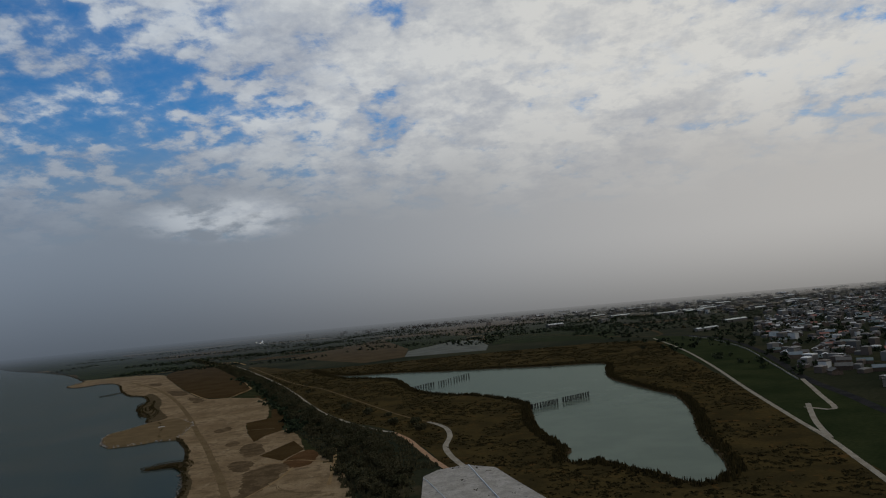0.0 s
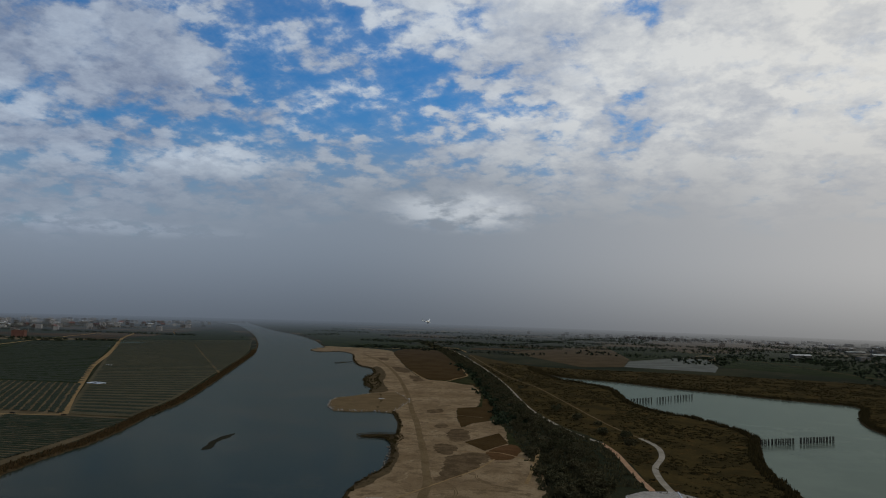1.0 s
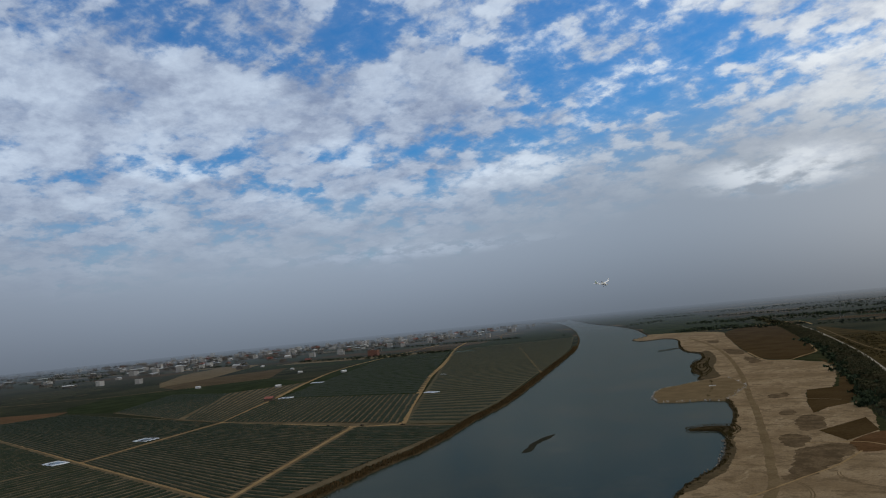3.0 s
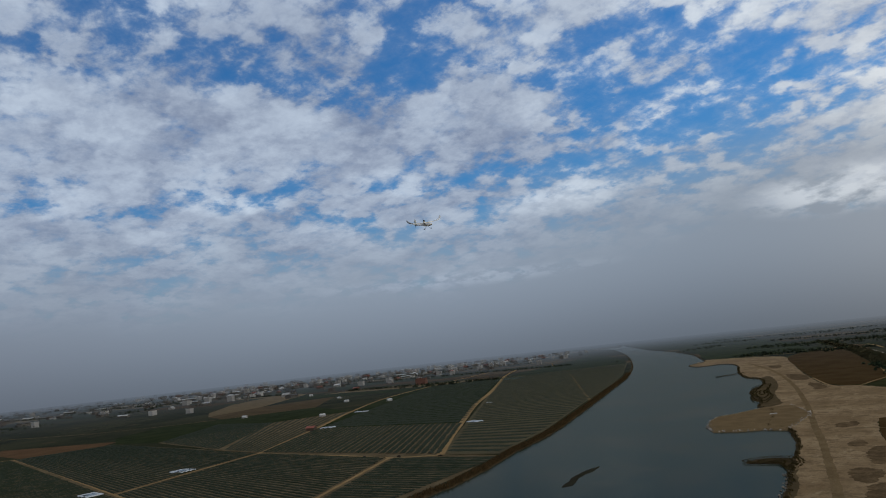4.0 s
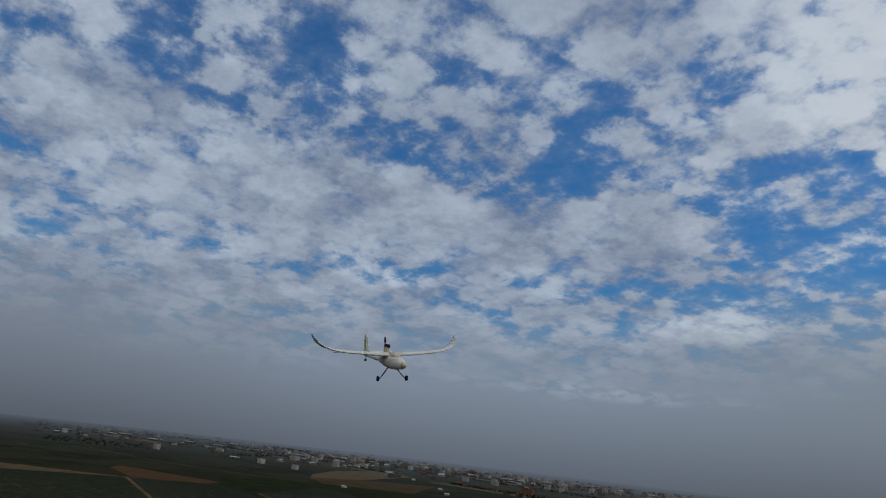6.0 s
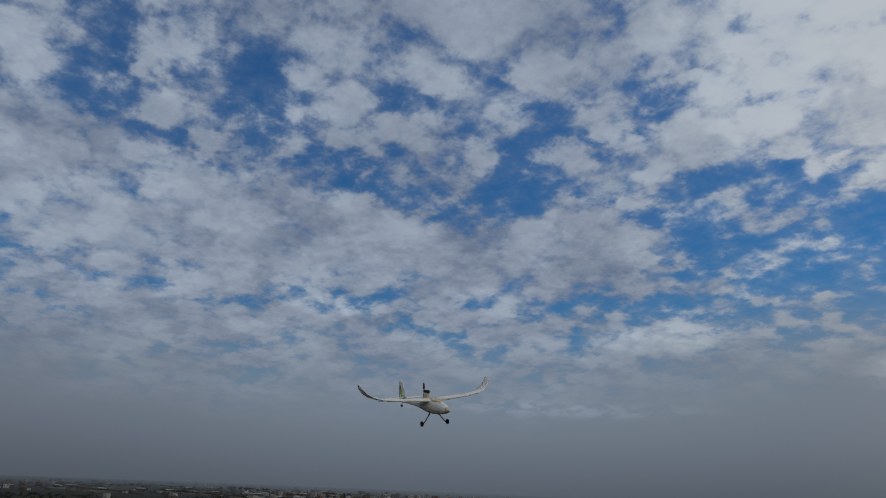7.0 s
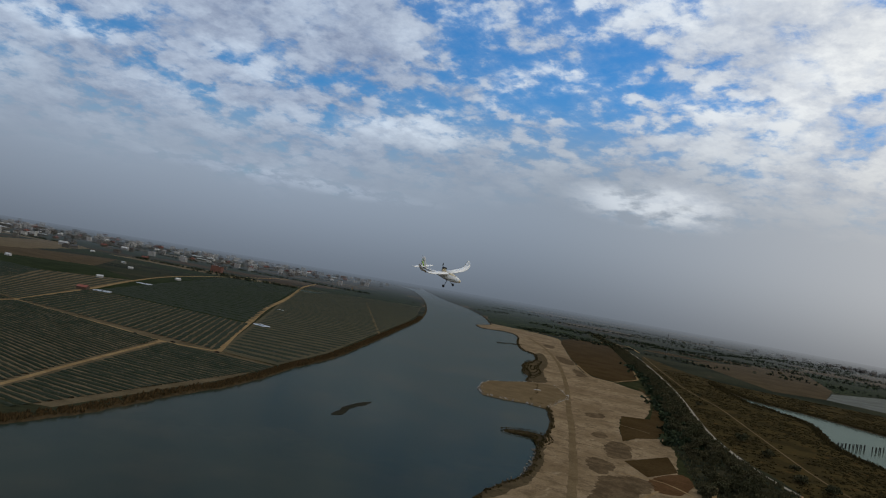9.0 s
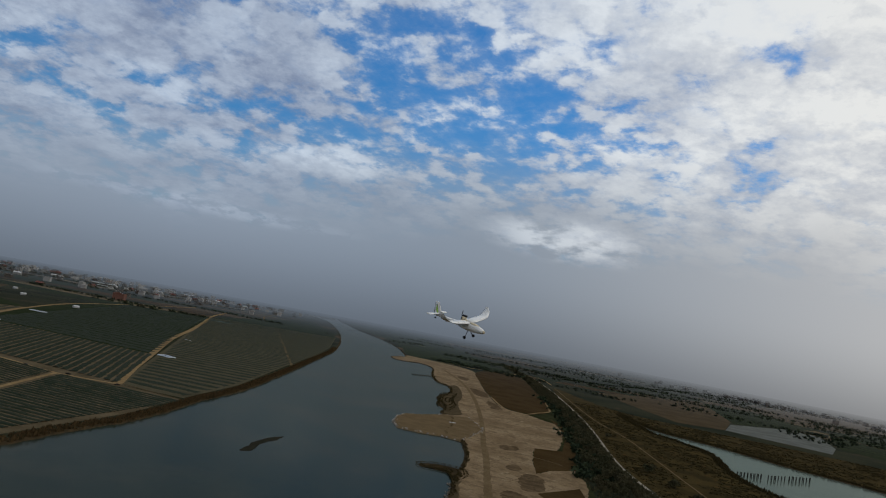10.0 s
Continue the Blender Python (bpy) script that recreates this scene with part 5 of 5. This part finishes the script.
east_zone = [(343.4, 712.3), (434.8, 988.1), (524.9, 1208.2), (671.6, 1525.5), (977.0, 1957.8), (1930.5, 3067.6), (2087.9, 3058.4), (1480.5, 2067.8), (499.6, 721.0), (321.9, 455.7), (289.6, 460.7)]


def east_spot():
    while True:
        x, y = random.uniform(280, 2000), random.triangular(450, 3050, 700)
        if inside(x, y, east_zone):
            return x, y


taken = []
for h_, x, y, turn in ((4, 335.9, 624.1, 80), (0, 331.4, 538.6, 60), (0, 388.2, 701.9, 70), (5, 392.2, 819.6, 85), (3, 427.4, 787.8, 70), (1, 389.0, 601.7, 65)):
    taken.append((x, y))
    settle([near_kinds[h_]], pose(x, y, LAND, 0, 0, turn), 1.0)
for x, y, turn, size in ((483.9, 1323.6, 28, 1.15), (615.3, 1509.4, 30, 1.36), (853.0, 1944.9, 32, 1.60), (1027.8, 2107.6, 34, 1.60), (669.3, 2143.4, 25, 1.60), (757.5, 2153.5, 27, 1.60), (1025.6, 2610.1, 30, 1.60), (986.9, 3405.9, 26, 1.60), (586.7, 3462.5, 20, 1.60),
                         (561.8, 2275.5, 24, 1.60), (1952.6, 3448.9, 35, 1.60), (2117.9, 3490.4, 36, 1.60), (1222.2, 2886.3, 30, 1.60), (1525.8, 3202.2, 33, 1.60), (1732.5, 3271.1, 34, 1.60), (890.1, 2402.3, 28, 1.60), (768.2, 2850.8, 24, 1.60)):
    taken.append((x, y))
    settle(shed_kinds[:2], pose(x, y, LAND, 0, 0, turn), size)
town(14, east_spot, shed_kinds, 30, 62, taken, 0.9)
town(340, east_spot, near_kinds, 13.0, 65, taken, 1.0)
town(34, lambda: (random.uniform(250, 2000), random.uniform(1900, 3300)), shed_kinds, 80, 30, taken, 1.3)
ridge = [(-3340.8, 1409.0), (-3222.7, 1602.8), (-3099.4, 1790.5), (-3027.2, 1924.5), (-2943.1, 2038.2), (-2849.5, 2213.8), (-2748.7, 2444.4), (-2623.1, 2772.7), (-2474.2, 3210.7)]


def west_spot():
    x, y = along(ridge, random.random())
    k = random.triangular(0.58, 1.05, 0.86)
    return x * k + random.gauss(0, 70), y * k + random.gauss(0, 70)


town(190, west_spot, far_kinds, 20, 30, taken, 1.35)
town(18, west_spot, shed_kinds, 45, 30, taken, 1.3)
town(30, lambda: (random.uniform(-3300, -1600), random.uniform(500, 2600)), far_kinds + shed_kinds, 90, 30, taken, 1.2)


def far_roofs(name, count, spot, size, label):
    """Distant houses that nobody could count: walls with flat or pitched roofs."""
    bm = bmesh.new()
    while count:
        x, y = spot()
        count -= 1
        if inside(x, y, river) or depth_in_haze(x, y) > 3200:
            continue
        a, b, h, turn = random.uniform(7, 14) * size, random.uniform(7, 11) * size, random.choice((3.5, 4, 6.5, 7, 9.5)) * size, random.choice((0.5, 2.07)) + random.uniform(-0.15, 0.15)
        box(bm, x, y, LAND - 0.2, a, b, h, turn)
        box(bm, x, y, LAND + h - 0.17, a * 1.05, b * 1.05, 1.2 * size, turn, random.choice((0.25, 0.6, 0.95)))
    return tagged(part(name, bm, far_house), label, "houses", kind="stuff")


far_roofs("far_town_east", 650, lambda: (random.uniform(700, 2300), random.uniform(1500, 3300)), 1.2, "crowded pale and dark roofs of the town in haze")
far_roofs("town_roofs", 420, east_spot, 0.9, "crowded small roofs between the larger town houses")
far_roofs("west_roofs", 260, west_spot, 1.3, "crowded small roofs of the western town")
far_roofs("far_town_north", 130, lambda: (random.gauss(40, 240), random.gauss(3100, 110)), 1.3, "pale houses of a distant village in haze")
far_roofs("far_village", 25, lambda: (random.gauss(560, 150), random.gauss(2700, 90)), 1.3, "pale houses at the edge of the northern fields")
far_roofs("far_town_west", 160, lambda: (random.uniform(-3900, -2300), random.uniform(300, 1500)), 1.4, "scattered pale houses in the hazy western plain")
for x, y, turn in ((-2256.8, 995.3, 40), (-2559.4, 1131.3, 40), (-3238.6, 1427.2, 35), (-3289.1, 1448.8, 35)):
    settle(shed_kinds[:2], pose(x, y, LAND, 0, 0, turn), 1.2)
for x, y in ((-1225.2, 670.1), (-1357.5, 963.9), (-986.0, 683.2), (-1071.9, 883.9), (-1636.0, 1061.6), (-1222.4, 890.2)):
    settle([far_kinds[3]], pose(x, y, LAND, 0, 0, random.uniform(0, 90)), 0.65)
brick = house_block(pose(-1411.8, 1251.7, LAND, 0, 0, 30), "flat", 26, 18, 15, brick_wall, roof_red, True, "red brick building standing alone beside the fields", "")
for h_ in near_kinds + far_kinds + shed_kinds:
    if h_.name not in used:
        for o in (*h_.children_recursive, h_):
            bpy.data.objects.remove(o)


# ---- reservoirs, sheds and huts in the fields ----
def reservoir(x, y, sx, sy, turn, label):
    r = holder("reservoir", pose(x, y, LAND, 0, 0, turn), label, "reservoir", "lined farm reservoirs")
    bm = bmesh.new()
    rings = []
    for gx, gz in ((1.0, -0.1), (0.3, 0.7), (-0.4, 0.72), (-1.4, 0.2)):
        rings.append([bm.verts.new((a * (sx / 2 + gx), b * (sy / 2 + gx), gz)) for a, b in ((-1, -1), (1, -1), (1, 1), (-1, 1))])
    for r0, r1 in zip(rings, rings[1:]):
        for k in range(4):
            bm.faces.new((r0[k], r0[(k + 1) % 4], r1[(k + 1) % 4], r1[k]))
    part("liner", bm, liner, r, "white plastic liner over a low bank")
    bm = bmesh.new()
    bm.faces.new([bm.verts.new((a * (sx / 2 - 1.0), b * (sy / 2 - 1.0), 0.42)) for a, b in ((-1, -1), (1, -1), (1, 1), (-1, 1))])
    part("water", bm, tank_water, r, "dark blue-green water")
    part("pump", box(bmesh.new(), sx * 0.2, -sy / 2 + 0.1, 0.68, 1.0, 0.8, 0.9, 0, 0.8), post_wood, r)
    return r


reservoir(-669.0, 331.3, 17, 14, 15, "square reservoir with white plastic liner beside a track")
reservoir(-634.3, 242.6, 18, 12, 5, "square reservoir with white liner at a track junction")
reservoir(-809.1, 579.0, 16, 11, 30, "shallow reservoir with pale liner beside a hut")
reservoir(-591.8, 634.1, 16, 9, -5, "white lined basin beside the field track")
reservoir(-950.6, 733.8, 20, 8, 20, "long narrow basin with blue water")
tagged(part("field_pond", box(bmesh.new(), -1120.1, 1275.0, LAND, 60, 38, 0.06, 0.5), pond_water), "small pale pond at the end of a farm track", "pond", kind="structure")
tagged(part("far_pool", box(bmesh.new(), -1052.7, 2127.2, LAND, 46, 15, 0.06, 0.3), plot_pale), "pale pool in the far meadow", "pond", kind="structure")
settle([far_kinds[4]], pose(-810.7, 555.1, LAND, 0, 0, 30), 0.9)


def stack(x, y, turn, label):
    s = holder("crate_stack", pose(x, y, LAND, 0, 0, turn), label, "crate stack", "crates beside the field track")
    for k in range(3):
        part("crate", box(bmesh.new(), k * 1.3 - 1.3, 0, 0, 1.1, 1.0, 0.9 + 0.3 * (k % 2), 0, 0.96), post_wood, s)
    return s


for x, y, turn in ((-485.8, 440.1, 20), (-520.1, 429.6, 10), (-446.1, 451.0, 60)):
    stack(x, y, turn, "dark heap of crates beside a sandy track")
sheets = holder("sheet_bundle", pose(-743.9, 813.8, LAND, 0, 0, 5), "pale sheeting laid out beside the track", "sheeting")
part("sheet", box(bmesh.new(), 0, 0, 0, 11, 2.4, 0.5, 0, 0.9), white_sheet, sheets)


# ---- groyne, landing and slab ----
def boulders(line, count, spread, low, high):
    vs, fs = [], []
    for _ in range(count):
        x, y = along(line, random.random())
        x, y, s = x + random.gauss(0, spread), y + random.gauss(0, spread), random.uniform(low, high)
        k = len(vs)
        for a in range(6):
            w = a * 1.047 + random.uniform(-0.3, 0.3)
            vs.append((x + s * math.cos(w) * random.uniform(0.7, 1.1), y + s * math.sin(w) * random.uniform(0.7, 1.1), WATER - 0.2 + s * random.uniform(0.3, 0.7)))
        vs += [(x, y, WATER + s * random.uniform(1.0, 1.4)), (x, y, WATER - 0.5)]
        for a in range(6):
            fs += [(k + a, k + (a + 1) % 6, k + 6), (k + (a + 1) % 6, k + a, k + 7)]
    return vs, fs


def pier(name, outline_, top, paint, label, count, size):
    p_ = holder(name, pose(0, 0, 0), label, "groyne")
    bm = bmesh.new()
    up_ = [bm.verts.new((x, y, top)) for x, y in outline_]
    mx, my = sum(q[0] for q in outline_) / len(outline_), sum(q[1] for q in outline_) / len(outline_)
    low_ = [bm.verts.new((mx + (x - mx) * 1.04, my + (y - my) * 1.08, WATER - 0.6)) for x, y in outline_]
    bm.faces.new(up_)
    for k in range(len(up_)):
        bm.faces.new((up_[k], low_[k], low_[(k + 1) % len(up_)], up_[(k + 1) % len(up_)]))
    part("platform", bm, paint, p_)
    tagged(part("rubble", boulders(outline_ + outline_[:1], count, 1.1, *size), rock_pale, p_, "grey rubble along the edge"), kind="stuff")
    return p_


pier("groyne", [(-282.9, 736.4), (-301.6, 717.8), (-309.4, 677.0), (-315.8, 662.2), (-311.8, 640.3), (-299.0, 611.1), (-282.7, 589.0), (-264.8, 591.9), (-250.9, 601.4), (-233.0, 601.1), (-245.9, 681.1)], 0.9, track_dark, "earth groyne edged with grey rubble", 520, (0.6, 1.4))
part("sheet", box(bmesh.new(), 0, 0, 0, 6, 1.3, 0.4, 0, 0.9), white_sheet, holder("groyne_sheet", pose(-274.6, 676.7, 0.9, 0, 0, 35), "pale sheet lying on the earth groyne", "sheeting"))
pier("landing_pier", [(-143.2, 308.0), (-140.2, 319.0), (-133.0, 331.5), (-128.9, 333.0), (-127.5, 328.0), (-131.8, 315.5), (-136.3, 303.8)], 0.8, track_paved, "pale concrete landing edged with rubble", 220, (0.5, 1.1))
tagged(part("shore_rubble", boulders([(-177.9, 467.8), (-167.8, 441.4), (-158.5, 413.8), (-153.0, 391.4), (-152.5, 368.0)], 180, 1.2, 0.4, 0.9), rock), "small dark stones at the water's edge", "rubble", kind="stuff")


def spit(line, wide, label):
    """A thin tongue of mud just above the water."""
    pts, vs, fs = curve(line, 1.5, 0.5, False, 13.0), [], []
    for i, (x, y) in enumerate(pts):
        a, b = pts[max(i - 1, 0)], pts[min(i + 1, len(pts) - 1)]
        d = Vector((b[0] - a[0], b[1] - a[1])).normalized()
        w = wide * (0.25 + 0.75 * math.sin(math.pi * min(1.0, (i + 0.4) / len(pts)) ** 0.8)) * (0.8 + 0.5 * noise.noise((x * 0.5, y * 0.5, 3.0)))
        vs += [(x - d.y * w, y + d.x * w, WATER - 0.3), (x, y, WATER + 0.35), (x + d.y * w, y - d.x * w, WATER - 0.3)]
        if i:
            q = 3 * i
            fs += [(q - 3, q - 2, q + 1, q), (q - 2, q - 1, q + 2, q + 1)]
    ob = tagged(part("mud_spit", (vs, fs), bank_earth), label, "mud spit", kind="structure")
    tufts("spit_weeds", [(x + random.gauss(0, 0.8), y + random.gauss(0, 0.8)) for x, y in pts for _ in range(4)], moor_tufts, "dark weeds on the mud spit", "weeds", 0.2, 0.8)
    return ob


spit([(-506.3, 1121.5), (-517.2, 1093.7), (-524.8, 1071.5)], 0.9, "thin dark mud spit running into the river")
def mud_tongue(points, seed, label):
    """A ragged low flat of weedy mud joined to the shore."""
    rim = curve(points, 1.0, 1.2, True, seed)
    mx, my = sum(q[0] for q in rim) / len(rim), sum(q[1] for q in rim) / len(rim)
    n = len(rim)
    vs = [(x, y, WATER - 0.25) for x, y in rim] + [(mx + (x - mx) * 0.8, my + (y - my) * 0.8, WATER + 0.22) for x, y in rim] + [(mx, my, WATER + 0.4)]
    fs = [(k, (k + 1) % n, n + (k + 1) % n, n + k) for k in range(n)] + [(n + k, n + (k + 1) % n, 2 * n) for k in range(n)]
    tagged(part("mud_flat", (vs, fs), bank_earth), label, "mud flat", kind="structure")
    tufts("mud_weeds", [(mx + (x - mx) * u, my + (y - my) * u) for x, y in rim for u in (0.25, 0.55, 0.8, 0.95)], moor_tufts, "dark weeds on the mud flat", "weeds", 0.2, 0.7)


mud_tongue([(-187.5, 503.2), (-197.5, 502.6), (-203.5, 499.6), (-210.3, 492.4), (-212.5, 482.0), (-205.8, 477.1), (-201.2, 480.2), (-194.1, 480.8), (-186.8, 479.3), (-175.0, 463.3), (-174.9, 476.5), (-179.9, 492.5)], 2.0, "dark weedy mud tongue running into the river")
mud_tongue([(-389.9, 944.6), (-397.5, 926.0), (-390.2, 890.2), (-373.5, 858.2), (-361.8, 827.4), (-338.6, 777.6), (-314.5, 752.7), (-330.7, 809.3), (-361.8, 871.6)], 6.0, "dark weedy mud edge below the sand flat")
streak = curve([(-275.6, 391.8), (-283.1, 408.7), (-289.0, 425.7), (-291.9, 451.1), (-285.0, 435.6), (-281.4, 416.7), (-273.1, 399.6)], 1.0, 1.6, True, 4.0)
tagged(part("mud_streak", ([(x, y, WATER + 0.02) for x, y in streak], [list(range(len(streak)))]), silt_streak), "dark streak of mud at the river's surface", "mud flat", kind="structure")
slab = holder("concrete_slab", pose(0, 0, LAND), "wide pale concrete apron at the foot of the dike", "apron", kind="structure")
bm = bmesh.new()
edge = [(-18.9, 387.7), (-11.2, 400.4), (4.7, 407.0), (20.7, 394.5), (28.6, 363.2), (46.4, 299.2), (56.8, 238.0), (-26.0, 243.9), (-18.5, 313.2)]
a_ = [bm.verts.new((x, y, 0.5)) for x, y in edge]
b_ = [bm.verts.new((x, y, -0.2)) for x, y in edge]
bm.faces.new(a_)
for k in range(len(a_)):
    bm.faces.new((a_[k], b_[k], b_[(k + 1) % len(a_)], a_[(k + 1) % len(a_)]))
part("slab", bm, concrete, slab)
part("kerb_wall", tube(bmesh.new(), ((6.2, 406.0, 0.6), (11.3, 372.2, 0.7), (17.3, 335.1, 0.7), (23.1, 300.8, 0.7)), (0.35, 0.35, 0.35, 0.35), 6), liner, slab, "pale low wall across the slab")
part("edge_wall", tube(bmesh.new(), ((-18.8, 385.4, 0.5), (-14.2, 369.1, 0.6), (-7.2, 341.9, 0.6), (-3.6, 311.9, 0.6)), (0.25, 0.25, 0.25, 0.25), 6), liner, slab, "pale rail along the slab's edge")


# ---- bamboo fences in the pond ----
def fence(a, b, count):
    f = holder("bamboo_fence", pose(0, 0, 0), "short row of dark bamboo frames standing in the pond", "fence", "bamboo fences in the pond")
    turn = math.atan2(b[1] - a[1], b[0] - a[0])
    first = None
    for k in range(count):
        t = k / (count - 1)
        spot = (a[0] + (b[0] - a[0]) * t, a[1] + (b[1] - a[1]) * t, 0)
        if first is None:
            bm = bmesh.new()
            for s in (-0.7, 0.7):
                tube(bm, ((s, 0, WATER - 1.2), (s, 0, WATER + 4.4)), (0.40, 0.32), 6)
            for z in (1.1, 2.2, 3.3):
                box(bm, 0, 0, WATER + z, 1.6, 0.2, 0.5)
            ob = first = part("post", bm, post_wood, f)
        else:
            ob = new("post", first.data)
            ob.parent = f
        ob.location = spot
        ob.rotation_euler = (0, 0, turn + random.uniform(-0.5, 0.5))
    return f


for a, b, n in (((-38.7, 798.0), (-19.2, 824.5), 8), ((-13.1, 825.9), (1.2, 850.9), 6), ((5.2, 858.6), (24.0, 887.2), 7), ((65.2, 587.6), (89.0, 606.2), 10), ((94.9, 611.2), (120.5, 631.4), 11)):
    fence(a, b, n)


# ---- dike wall by the town road, pylon ----
wall_town = holder("parapet_wall", pose(0, 0, 0), "pale weathered concrete parapet beside the town road", "wall", kind="structure")
line = curve([(409.5, 1202.9), (411.4, 1115.9), (385.4, 931.3), (333.7, 740.0), (310.4, 657.6), (297.9, 612.6)], 6.0)
for a, b in zip(line, line[1:]):
    part("panel", box(bmesh.new(), (a[0] + b[0]) / 2, (a[1] + b[1]) / 2, LAND, math.dist(a, b) - 0.1, 0.5, 0.9 + 0.3 * random.random(), math.atan2(b[1] - a[1], b[0] - a[0])), concrete, wall_town)


def pylon(x, y, tall, turn):
    p_ = holder("power_pylon", pose(x, y, LAND, 0, 0, turn), "tall grey steel lattice power pylon in the haze", "pylon", "power pylons")
    for a, b in ((-1, -1), (1, -1), (1, 1), (-1, 1)):
        part("leg", tube(bmesh.new(), ((a * 3, b * 3, 0), (a * 1.0, b * 1.0, tall * 0.62), (a * 0.3, b * 0.3, tall)), (0.10, 0.08, 0.06), 4), pylon_steel, p_)
    bm = bmesh.new()
    for k in range(9):
        z0, z1 = tall * k / 9.5, tall * (k + 1) / 9.5
        w0, w1 = 3 * (1 - z0 / tall * 0.95), 3 * (1 - z1 / tall * 0.95)
        for s in (-1, 1):
            tube(bm, ((-w0, s * w0, z0), (w1, s * w1, z1)), (0.04, 0.04), 4)
            tube(bm, ((s * w0, -w0, z0), (s * w1, w1, z1)), (0.04, 0.04), 4)
    part("bracing", bm, pylon_steel, p_)
    for z in (0.70, 0.81, 0.92):
        part("arm", tube(bmesh.new(), ((-5.5, 0, tall * z), (0, 0, tall * z + 0.8), (5.5, 0, tall * z)), (0.08, 0.18, 0.08), 4), pylon_steel, p_)
    return p_


pylon(-418.5, 1676.6, 46, 30)
